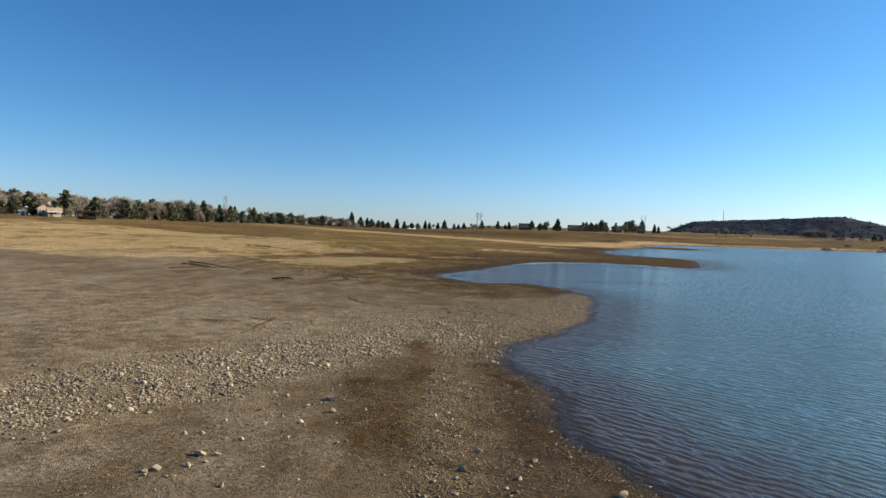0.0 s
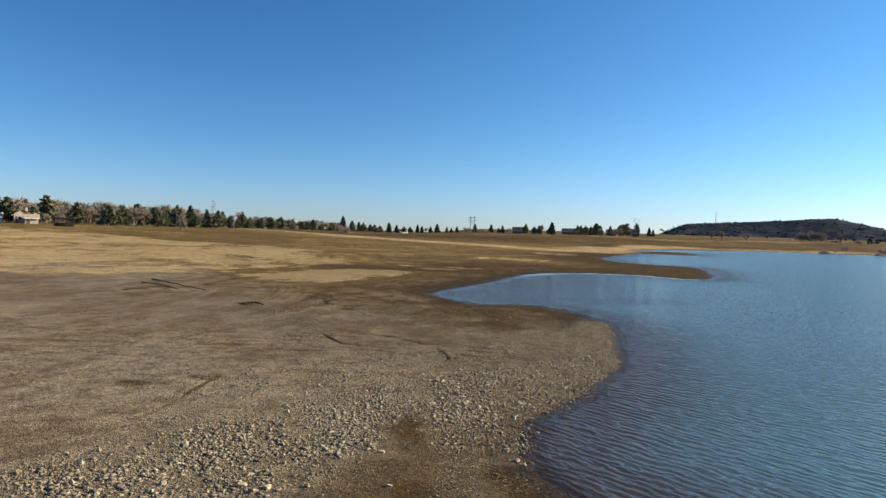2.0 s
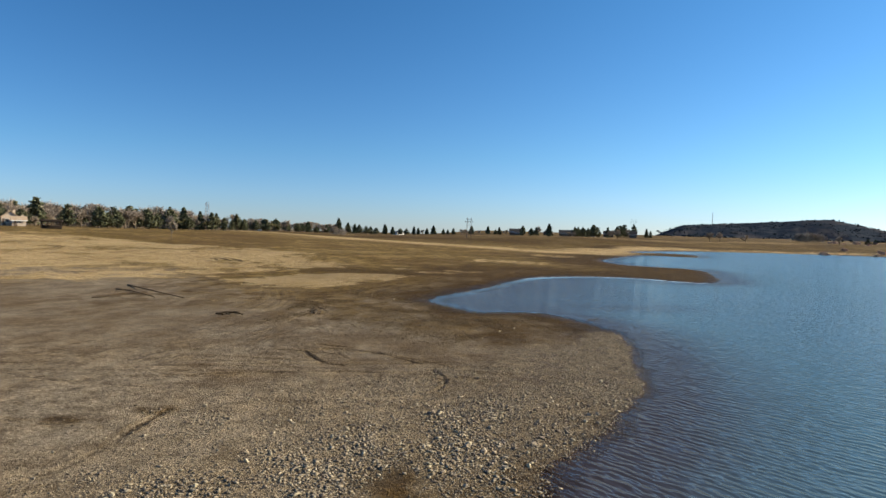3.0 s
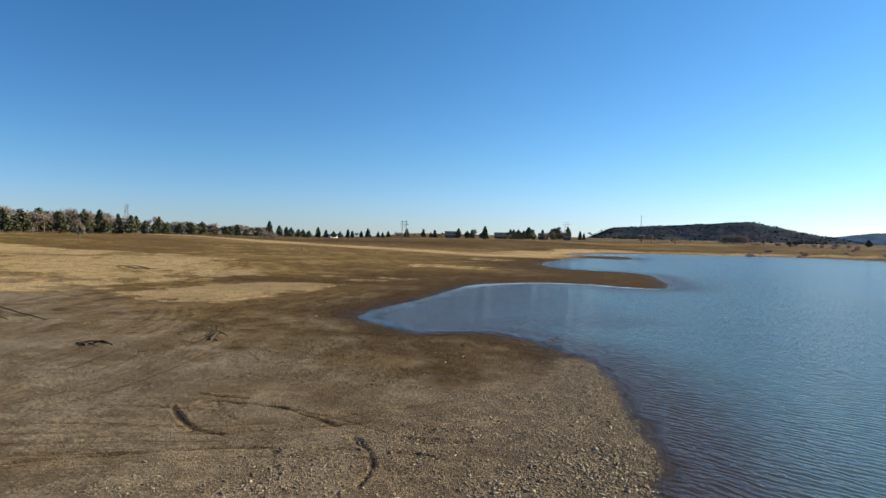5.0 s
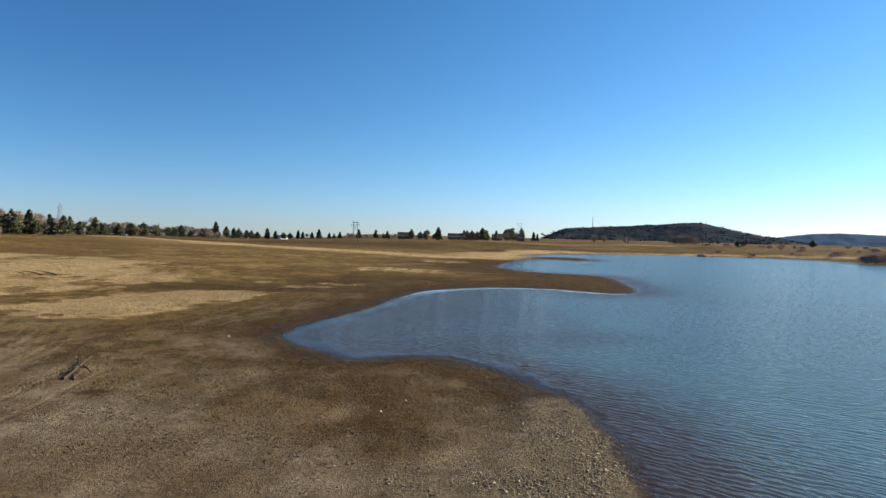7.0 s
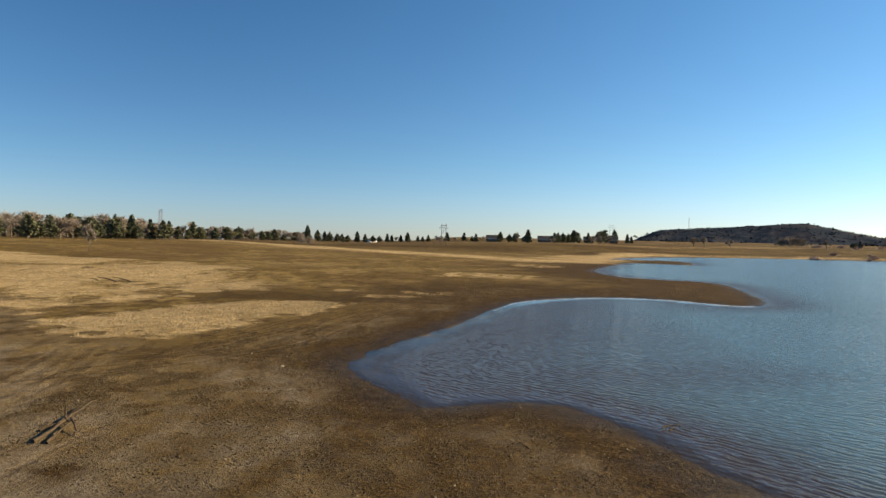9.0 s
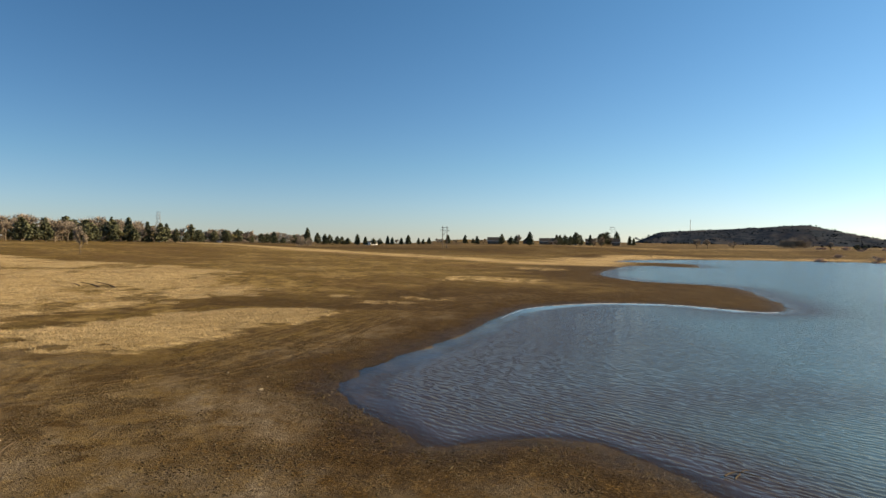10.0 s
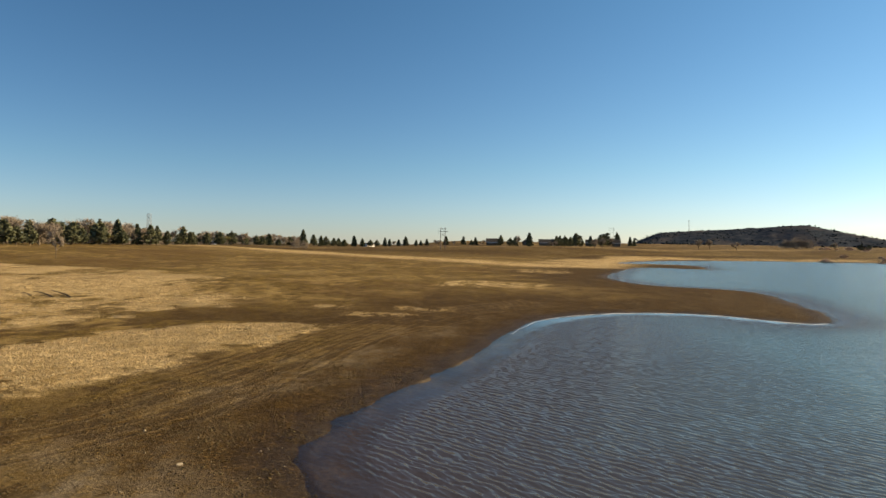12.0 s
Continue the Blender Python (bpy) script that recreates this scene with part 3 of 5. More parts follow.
POLE = plain_material("weathered_pole", (0.12, 0.10, 0.085), (0.22, 0.19, 0.165), 8, 0.9, 0.01)
GLASS = plain_material("dark_window_glass", (0.02, 0.025, 0.03), (0.04, 0.05, 0.06), 2, 0.08, 0.0)


# ---- the ground and the lake ----
def grown(lo, hi, fine_lo, fine_hi, step, growth):
    mid = list(np.arange(fine_lo, fine_hi + step / 2, step))
    for end, sign in ((lo, -1), (hi, 1)):
        s, v, out = step, mid[0] if sign < 0 else mid[-1], []
        while sign * v < sign * end:
            s *= growth
            v += sign * s
            out.append(v)
        mid = out[::-1] + mid if sign < 0 else mid + out
    return np.array(mid)


def sheet(name, xs, ys, z, keep, mat, attributes):
    """A mesh over a grid of places; keep tells which cells are built."""
    nx, ny = len(xs), len(ys)
    gx, gy = np.meshgrid(xs, ys)
    idx = np.arange(nx * ny).reshape(ny, nx)
    quads = np.stack([idx[:-1, :-1], idx[:-1, 1:], idx[1:, 1:], idx[1:, :-1]], -1)[keep].reshape(-1, 4)
    used = np.unique(quads)
    back = np.zeros(nx * ny, int)
    back[used] = np.arange(len(used))
    quads = back[quads]
    co = np.stack([gx.ravel(), gy.ravel(), z.ravel()], -1)[used]
    me = bpy.data.meshes.new(name)
    me.vertices.add(len(co))
    me.vertices.foreach_set("co", co.ravel())
    me.loops.add(quads.size)
    me.loops.foreach_set("vertex_index", quads.ravel())
    me.polygons.add(len(quads))
    me.polygons.foreach_set("loop_start", np.arange(0, quads.size, 4))
    me.polygons.foreach_set("loop_total", np.full(len(quads), 4))
    me.update(calc_edges=True)
    me.polygons.foreach_set("use_smooth", np.ones(len(quads), bool))
    for key, v in attributes.items():
        me.attributes.new(key, "FLOAT", "POINT").data.foreach_set("value", v.ravel()[used].astype(np.float32))
    me.materials.append(mat)
    return new(name, me)


XS = grown(-3600, 3600, -16, 11, 0.15, 1.045)
YS = grown(-400, 4600, 8, 92, 0.15, 1.03)
# closer steps where the ruts are
XS = np.union1d(XS, XS[(XS > -9) & (XS < 1.8)] + 0.075)
YS = np.union1d(YS, YS[(YS > 33) & (YS < 42.5)] + 0.075)
GX, GY = np.meshgrid(XS, YS)
D = shore_distance(GX.ravel(), GY.ravel()).reshape(GX.shape)


def grass_mask(x, y):
    tuft = fnoise(x / 0.8, y / 1.4, 62, 3)
    g = patch(x, y, GRASS_FIELD, 1.4, 21, 1.9)
    g = g * (0.15 + 0.85 * smooth(0.38, 0.52, 0.6 * fnoise(x / 5, y / 9, 61, 4) + 0.4 * fnoise(x / 1.3, y / 3, 60, 3)))
    tongue = patch(x, y, GRASS_TONGUE, 1.0, 22, 1.3)
    sparse = smooth(0, 9, (y - 72) + 0.35 * (x + 18))
    tongue = tongue * smooth(0.38, 0.56, tuft + 0.30 * sparse + 0.25 * (fnoise(x / 3.5, y / 2, 59, 3) - 0.5))
    g = np.maximum(g, tongue)
    for k, s in enumerate(GRASS_STREAKS):
        g = np.maximum(g, (0.35 if k == 5 else 0.85) * patch(x, y, s, 1.1, 23 + k, 1.0) * (0.15 + 0.85 * smooth(0.42, 0.56, fnoise(x / 1.0, y / 2.2, 63, 4))))
    belt = line_distance(x, y, spline(OLD_SHORE)) + 22 * (1 - 0.75 * smooth(60, 160, x)) * (fnoise(x / 14, y / 22, 31, 4) - 0.5)
    narrow = 1 - 0.6 * smooth(60, 160, x)
    g = np.maximum(g, 1 - smooth(7 * narrow, 22 * narrow, belt))
    return np.maximum(g, 0.35 * smooth(430, 500, y) * smooth(0.52, 0.66, fnoise(x / 60, y / 18, 32)))


def gravel_mask(x, y):
    bed = patch(x, y, GRAVEL_BED, 1.8, 27, 0.9)
    ridge = 1 - smooth(0.6, 3.4, line_distance(x, y, spline(GRAVEL_RIDGE)))
    wobble = 0.9 * (fnoise(x / 0.7, y / 0.7, 28, 4) - 0.5)
    for line in WHEEL_PATHS:
        bed = bed * (0.06 + 0.94 * smooth(0.25, 0.7, line_distance(x, y, spline(line)) + 0.7 * wobble + 0.8 * smooth(24, 29, y)))
    return np.clip(bed * (0.45 + 0.3 * smooth(30, 38, y) + 0.7 * ridge), 0, 1)


def near_mask(fn, reach):
    out = np.zeros(GX.shape)
    near = (np.abs(GX) < reach) & (GY > 0) & (GY < 2.2 * reach)
    out[near] = fn(GX[near], GY[near])
    return out


grass = near_mask(grass_mask, 700)
gravel = near_mask(gravel_mask, 40)
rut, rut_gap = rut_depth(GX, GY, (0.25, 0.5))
turf = smooth(38, 60, GY + 1.15 * GX + 9 * (fnoise(GX / 9, GY / 9, 33) - 0.5)) * smooth(1.0, 9.0, D)
turf = np.maximum(turf, smooth(75, 100, GY) * smooth(4, 16, D))
wet_wide = np.where(GY > 95, 20.0, np.where(GY > 46, 4.6, 1.4)) * (0.4 + 1.2 * fnoise(GX / 7, GY / 7, 34))
wet_edge = 1 - smooth(0.45 * wet_wide, 1.5 * wet_wide, D)
mud = np.maximum(wet_edge, 0.26 * smooth(30, 42, GY + 0.4 * GX) * (1 - smooth(60, 80, GY)))
clumps = smooth(0.52, 0.60, fnoise(GX / 0.9, GY / 2.2, 55, 4)) * smooth(50, 58, GY) * (1 - smooth(95, 125, GY)) * (np.abs(GX + 2) < 22)
mud = np.maximum(mud, 0.7 * clumps)
mud = np.maximum(mud, near_mask(lambda x, y: 0.78 * patch(x, y, [(0.6, 33), (7, 33), (11, 42), (11, 54), (6.5, 54), (5.2, 44), (2.4, 43.2), (0.4, 37.5)], 1.6, 44, 1.0) * (0.55 + 0.45 * smooth(0.38, 0.58, fnoise(x / 2.2, y / 1.6, 45, 4))), 60))
mud = np.maximum(mud, near_mask(lambda x, y: 0.75 * patch(x, y, [(-9.5, 64), (-8.2, 67), (-7.6, 71), (-6.2, 75), (-3, 78.6), (0, 84), (3, 92), (7.9, 101), (6.6, 101.4), (1.8, 93), (-1.6, 85.4), (-4, 80), (-7, 76.6), (-9, 71.5), (-10.5, 66)], 0.5, 46, 0.5), 110))
mud = np.maximum(mud, 0.48 * (1 - smooth(4, 13, D)) * smooth(0.42, 0.6, fnoise(GX / 1.6, GY / 3.8, 65, 4)) * smooth(36, 46, GY) * (1 - smooth(90, 120, GY)))
mud = np.maximum(mud, 0.40 * (1 - smooth(4, 15, D)) * smooth(33, 40, GY) * (1 - smooth(60, 72, GY)) * (1 - 0.6 * gravel) * (0.5 + smooth(0.35, 0.6, fnoise(GX / 1.6, GY / 3.2, 68, 4))))
mud = np.maximum(mud, 0.4 * (1 - smooth(8, 24, D)) * smooth(58, 68, GY) * (1 - smooth(105, 130, GY)) * (0.4 + smooth(0.35, 0.6, fnoise(GX / 2.2, GY / 4.6, 69, 4))))
# darker mud-coloured band along the far bank's scarp
scarp_band = smooth(17, 22, D) * (1 - smooth(34, 44, D)) * smooth(330, 400, GY + 1.2 * np.maximum(GX - 120, 0))
olive = smooth(30, 60, D) * smooth(330, 400, GY + 1.2 * np.maximum(GX - 120, 0)) * (0.5 + 0.5 * smooth(0.46, 0.62, fnoise(GX / 120, GY / 16, 66, 4)))
mud = np.maximum(mud, 0.85 * olive)
mud = np.maximum(mud, scarp_band)
for line in WHEEL_PATHS:
    mud = np.maximum(mud, near_mask(lambda x, y: 0.55 * (1 - smooth(19, 28, y)) * (1 - smooth(0.3, 1.0, line_distance(x, y, spline(line)) + 0.8 * smooth(24, 29, y) + 0.9 * (fnoise(x / 0.5, y / 0.5, 35) - 0.5))), 40))
mud = np.maximum(mud, near_mask(lambda x, y: 0.75 * patch(x, y, [(0.98, 48.16), (1.26, 44.24), (3.22, 43.26), (5.04, 45.22), (6.3, 48.16), (6.72, 51.8), (5.6, 54.88), (2.24, 54.6), (-0.84, 56.7), (-1.12, 51.8)], 1.0, 36, 0.7), 60))
mud = np.maximum(mud, near_mask(lambda x, y: 0.22 * patch(x, y, [(-6.44, 8.4), (4.2, 8.4), (3.08, 25.2), (-1.26, 25.2), (-3.92, 18.2), (-5.88, 15.4)], 0.9, 37, 0.6), 40))
mud = np.maximum(mud, near_mask(lambda x, y: 0.84 * patch(x, y, [(-1.7, 8.5), (0.4, 5.0), (4.0, 3.2), (9, 2.4), (3.4, 20), (2.2, 25.6), (1.2, 27.2), (0.2, 28.6), (-0.8, 28.0), (-1.6, 26.0), (-2.0, 20), (-2.0, 14)], 0.9, 43, 0.6), 40))
mud = np.maximum(mud, near_mask(lambda x, y: 0.9 * patch(x, y, [(-8.26, 64.4), (-7.56, 69.58), (-5.18, 73.36), (-1.96, 78.82), (2.24, 87.08), (5.88, 96.32), (9.8, 106.4), (12.6, 103.6), (7, 93.1), (2.1, 78.4), (-0.56, 70), (-1.12, 65.1), (-2.1, 62.3), (-4.9, 63)], 1.0, 38, 0.9) * (0.55 + 0.45 * smooth(0.36, 0.56, fnoise(x / 3.2, y / 2.0, 64, 3))), 110))
for sx, sy, sr in DARK_STAINS:
    mud = np.maximum(mud, near_mask(lambda x, y: 0.9 * (1 - smooth(0.3, 1.0, np.hypot((x - sx) / 1.6, y - sy) / sr + 1.2 * (fnoise(x / 0.35, y / 0.35, 39) - 0.5))), 110))
damp = 1 - smooth(0.0, np.where(GY > 56, 3.0, 1.0) * (0.5 + fnoise(GX / 2.2, GY / 2.2, 67)), D)
damp = np.maximum(damp, near_mask(lambda x, y: 0.85 * patch(x, y, [(1.5, 33), (7, 33), (11, 42), (11, 56), (7, 58), (6.0, 48), (4.6, 43.5), (2.6, 40)], 1.5, 49, 1.0), 60))
damp = np.maximum(damp, near_mask(lambda x, y: 0.7 * patch(x, y, [(0.4, 25.5), (3, 26), (8, 34), (9, 43), (2, 44), (-1.5, 37), (-1.5, 29)], 1.6, 53, 1.2), 60))
damp = np.maximum(damp, near_mask(lambda x, y: 0.3 * patch(x, y, [(-14, 33), (2, 33), (3, 50), (-2, 54), (-14, 52)], 3.0, 54, 2.0), 60))
damp = np.maximum(damp, near_mask(lambda x, y: 0.55 * patch(x, y, [(0.9, 6.5), (4.2, 3.6), (9, 2.8), (3.4, 20), (2.2, 25.6), (1.1, 26), (0.9, 22), (0.4, 17)], 0.9, 42, 0.5), 40))
cove = smooth(56, 64, GY)
afloat = cove * smooth(-0.15, 0.3, -D) + (1 - cove) * 0.3 * smooth(0.3, 1.0, -D)
pale = near_mask(lambda x, y: patch(x, y, [(-7.5, 57.5), (-1.4, 57.5), (-1.0, 61), (-2.6, 64), (-7.5, 64.5)], 1.2, 52, 0.9), 70)
mud, damp = mud * (1 - 0.32 * pale), damp * (1 - 0.4 * pale)
mud, damp = np.clip(mud, 0, 1) * (1 - 0.7 * afloat), damp * (1 - 0.7 * afloat)
Z = terrain(GX.ravel(), GY.ravel()).reshape(GX.shape)
everywhere = np.ones((len(YS) - 1, len(XS) - 1), bool)
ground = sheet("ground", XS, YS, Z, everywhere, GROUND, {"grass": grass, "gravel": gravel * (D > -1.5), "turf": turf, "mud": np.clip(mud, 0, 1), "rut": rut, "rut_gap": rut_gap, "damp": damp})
tagged(ground, "brown silt and gravel lake shore with dry grass", "ground", kind="structure")
wet = (D < 2.5)[::2, ::2]
cells = wet[:-1, :-1] | wet[1:, :-1] | wet[:-1, 1:] | wet[1:, 1:]
sheltered = smooth(46, 62, GY)
spit = smooth(91, 102, GY) * (1 - smooth(30, 35, GX))
lee_wide = 0.7 + 2.2 * sheltered + 0.6 * spit
calmest = 0.5 - 0.26 * sheltered - 0.22 * spit
lee = calmest + (1 - calmest) * smooth(0.25 * lee_wide, lee_wide, -D + 0.5 * lee_wide * (fnoise(GX / 1.6, GY / 1.6, 51) - 0.5))
silted_bay = smooth(58, 66, GY) * (1 - smooth(98, 108, GY)) * (1 - smooth(16, 36, GX))
water = sheet("water", XS[::2], YS[::2], np.zeros(wet.shape), cells, WATER, {"depth": (np.clip(-Z / 1.2, 0, 1) * (1 - 0.6 * silted_bay))[::2, ::2], "open_water": (lee * (1 - 0.34 * silted_bay))[::2, ::2]})
# sky reflected in the calm edge, added as a thin white ribbon
SKY_SHINE = plain_material("foam", (0.55, 0.58, 0.62), (0.82, 0.85, 0.88), 20, 0.6, 0.005)
edge = spline([(7.7, 92.4), (11.6, 101.6), (16.4, 106.2), (22.0, 108.3), (26.8, 107.0), (29.7, 103.2), (32.0, 100.7), (34.0, 101.2)], 60)
edge = edge + 0.35 * np.stack([fnoise(edge[:, 0] / 1.7, edge[:, 1] / 1.7, 83), fnoise(edge[:, 0] / 1.7, edge[:, 1] / 1.7, 84)], -1) - 0.175
slant = np.gradient(edge, axis=0)
slant = np.stack([slant[:, 1], -slant[:, 0]], -1) / np.linalg.norm(slant, axis=1)[:, None]
along = np.linspace(0, 1, len(edge))
breadth = 0.34 * (smooth(0.0, 0.4, along) * (1 - smooth(0.85, 1.0, along)))[:, None] * (0.35 + 0.65 * smooth(0.3, 0.6, fnoise(edge[:, 0] / 1.3, edge[:, 1] / 1.3, 85)))[:, None]
foam = bpy.data.meshes.new("sky_shine_line")
count = len(edge)
rim = np.vstack([edge + slant * 0.02, edge + slant * (0.05 + breadth)])
foam.from_pydata([(float(v[0]), float(v[1]), 0.02) for v in rim], [], [(k, k + 1, count + k + 1, count + k) for k in range(count - 1)])
foam.materials.append(SKY_SHINE)
tagged(new("sky_shine_line", foam), "thin white line standing in for sky shine along the spit's edge", "foam", kind="stuff")
tagged(water, "rippled blue-grey lake water with muddy shallows", "lake", kind="structure")


# ---- building things ----
def part(name, bm, mat, parent=None, label="", smooth_faces=False):
    me = bpy.data.meshes.new(name)
    bm.to_mesh(me)
    bm.free()
    for p in me.polygons:
        p.use_smooth = smooth_faces
    me.materials.append(mat)
    ob = new(name, me)
    if parent is not None:
        ob.parent = parent
    return tagged(ob, label)


def raw(name, verts, faces, mat, parent=None, label=""):
    me = bpy.data.meshes.new(name)
    me.from_pydata(verts, [], faces)
    me.update()
    me.materials.append(mat)
    ob = new(name, me)
    if parent is not None:
        ob.parent = parent
    return tagged(ob, label)


def tube(bm, a, b, ra, rb, sides=6):
    a, b = Vector(a), Vector(b)
    way = (b - a).normalized()
    u = way.orthogonal().normalized()
    v = way.cross(u)
    rings = []
    for p, r in ((a, ra), (b, rb)):
        rings.append([bm.verts.new(p + r * (math.cos(k * math.tau / sides) * u + math.sin(k * math.tau / sides) * v)) for k in range(sides)])
    for k in range(sides):
        bm.faces.new((rings[0][k], rings[0][(k + 1) % sides], rings[1][(k + 1) % sides], rings[1][k]))
    bm.faces.new(rings[0][::-1])
    bm.faces.new(rings[1])


def crooked(bm, points, radii, sides=7):
    """A knotty limb through the points."""
    rings = []
    pts = [Vector(p) for p in points]
    for k, (p, r) in enumerate(zip(pts, radii)):
        way = (pts[min(k + 1, len(pts) - 1)] - pts[max(k - 1, 0)]).normalized()
        u = way.cross(Vector((0.13, 0.21, 0.97))).normalized()
        v = way.cross(u)
        rings.append([bm.verts.new(p + r * (0.85 + 0.3 * random.random()) * (math.cos(j * math.tau / sides) * u + math.sin(j * math.tau / sides) * v)) for j in range(sides)])
    for a, b in zip(rings[:-1], rings[1:]):
        for j in range(sides):
            bm.faces.new((a[j], a[(j + 1) % sides], b[(j + 1) % sides], b[j]))
    bm.faces.new(rings[0][::-1])
    bm.faces.new(rings[-1])


def box(bm, x0, y0, z0, x1, y1, z1, bevel=0.0):
    made = bmesh.ops.create_cube(bm, size=1.0, matrix=Matrix.LocRotScale(((x0 + x1) / 2, (y0 + y1) / 2, (z0 + z1) / 2), None, (x1 - x0, y1 - y0, z1 - z0)))
    if bevel:
        edges = list({e for v in made["verts"] for e in v.link_edges})
        bmesh.ops.bevel(bm, geom=edges, offset=bevel, segments=1, affect="EDGES")


def leafy(rng, place, size, verts, faces, spread=1.0):
    """A small spray of needles or leaves: a tilted slip."""
    for _ in range(1):
        a = rng.normal(size=3)
        a[2] *= spread
        a /= np.linalg.norm(a)
        b = np.cross(a, rng.normal(size=3))
        b /= np.linalg.norm(b)
        k = len(verts)
        for s, t in ((-0.5, -0.12), (-0.1, 0.45), (0.55, 0.05), (0.05, -0.4)):
            verts.append(tuple(place + size * (s * a + t * b)))
        faces.append((k, k + 1, k + 2, k + 3))


def conifer(seed, cone):
    """A pine or spruce one metre high, to be scaled: trunk, limbs and a crown of sprays."""
    rng = np.random.default_rng(seed)
    random.seed(seed)
    tree = new("conifer_tree")
    bm = bmesh.new()
    lean = rng.normal(size=2) * 0.012
    crooked(bm, [(lean[0] * s, lean[1] * s, h) for s, h in ((0, -0.03), (0.3, 0.1), (0.7, 0.4), (1, 0.7), (1, 0.96))], (0.030, 0.022, 0.017, 0.010, 0.003))
    verts, faces = [], []
    wide = 0.19 if cone else 0.27
    levels = 17 if cone else 13
    low = 0.10 if cone else 0.16
    for lev in range(levels):
        s = lev / (levels - 1)
        h = low + (0.97 - low) * s
        if cone:
            reach = wide * (1 - s) ** 0.85 + 0.012
        else:
            reach = wide * (math.sin(math.pi * min(1, 0.22 + 0.80 * s)) ** 0.7) * (1 - 0.35 * s) + 0.015
        for k in range(9 if s < 0.8 else 5):
            turn = rng.uniform(0, math.tau)
            r = reach * rng.uniform(0.6, 1.15)
            tip = np.array([math.cos(turn) * r, math.sin(turn) * r, h + (0.02 if cone else 0.05) * rng.normal() + 0.10 * r])
            root = np.array([lean[0], lean[1], h - 0.02])
            tube(bm, root, tip, 0.006 * (1.2 - s), 0.002, 3)
            for q in (0.4, 0.6, 0.78, 0.9, 1.0):
                for _ in range(2 if q < 0.7 else 3):
                    leafy(rng, root + (tip - root) * q + rng.normal(size=3) * (0.022, 0.022, 0.018), rng.uniform(0.055, 0.095), verts, faces, 0.5)
    part("trunk", bm, BARK, tree)
    raw("crown", verts, faces, NEEDLES_DARK if cone else NEEDLES, tree)
    return tree


def bare_tree(seed, bushy=False, mat=None):
    """A leafless tree or shrub one metre high."""
    rng = np.random.default_rng(seed)
    random.seed(seed)
    tree = new("winter_shrub" if bushy else "leafless_tree")
    stem = bmesh.new()
    verts, faces = [], []

    def twig(a, way, size):
        side = np.cross(way, rng.normal(size=3))
        side /= np.linalg.norm(side)
        b = a + way * size
        k = len(verts)
        w = 0.0055
        verts.extend([tuple(a - side * w), tuple(a + side * w), tuple(b)])
        faces.append((k, k + 1, k + 2))

    def grow(a, way, size, r, depth):
        b = a + way * size
        if depth <= 2:
            tube(stem, a, b, r, r * 0.68, 6 if depth == 0 else 4)
        else:
            for _ in range(11):
                v = way + rng.normal(size=3) * 0.5
                twig(a + way * size * rng.uniform(0, 0.7), v / np.linalg.norm(v), size * rng.uniform(0.5, 1.0))
            return
        for _ in range(5 if depth else 6):
            v = way * 0.75 + rng.normal(size=3) * (0.62, 0.62, 0.34) + (0, 0, 0.22)
            v /= np.linalg.norm(v)
            grow(a + way * size * rng.uniform(0.55, 1.0), v, size * rng.uniform(0.62, 0.9), r * 0.55, depth + 1)

    if bushy:
        for _ in range(7):
            v = np.array([rng.normal() * 0.55, rng.normal() * 0.55, 1.0])
            grow(np.array([rng.normal() * 0.01, rng.normal() * 0.01, -0.03]), v / np.linalg.norm(v), 0.30, 0.012, 1)
        tube(stem, (0, 0, -0.05), (0, 0, 0.06), 0.03, 0.02)
        for _ in range(560):
            a = np.array([rng.normal() * 0.2, rng.normal() * 0.2, 0.0])
            a[2] = rng.uniform(0.0, 0.62) * math.exp(-3.0 * (a[0] ** 2 + a[1] ** 2))
            v = np.array([1.6 * a[0], 1.6 * a[1], 0.8]) + rng.normal(size=3) * 0.3
            twig(a, v / np.linalg.norm(v), rng.uniform(0.1, 0.26))
    else:
        grow(np.array([0, 0, -0.04]), np.array([0.03, 0.02, 1.0]), 0.34, 0.028, 0)
    part("trunk", stem, mat if bushy and mat else BARK, tree)
    raw("crown", verts, faces, TWIGS if mat is None else mat, tree)
    top = max(v[2] for v in verts)
    for o in tree.children:
        o.data.transform(Matrix.Scale(1 / top, 4))
    return tree


PINES = [conifer(11 + k, False) for k in range(4)]
SPRUCES = [conifer(31 + k, True) for k in range(3)]
BARES = [bare_tree(51 + k) for k in range(3)]
THICKETS = [bare_tree(81 + k, True, TWIGS) for k in range(2)]
OLIVES = [bare_tree(91 + k, False, OLIVE_TWIGS) for k in range(2)]
SHRUBS = [bare_tree(71 + k, True, WILLOW) for k in range(2)]
KINDS = {"p": (PINES, "dark green pine with a rounded crown on dry grass", "tree", 0.55), "c": (SPRUCES, "narrow dark conifer on the dry plain", "tree", 0.40),
         "y": (OLIVES, "olive-yellow leafless tree among pines", "tree", 0.95),
         "u": (THICKETS, "tan leafless undergrowth below the trees", "shrub", 1.1),
         "b": (BARES, "leafless grey-brown deciduous tree in winter", "tree", 0.95), "s": (SHRUBS, "reddish-brown leafless willow shrub", "shrub", 1.1)}
taken = set()
tree_rng = np.random.default_rng(5)


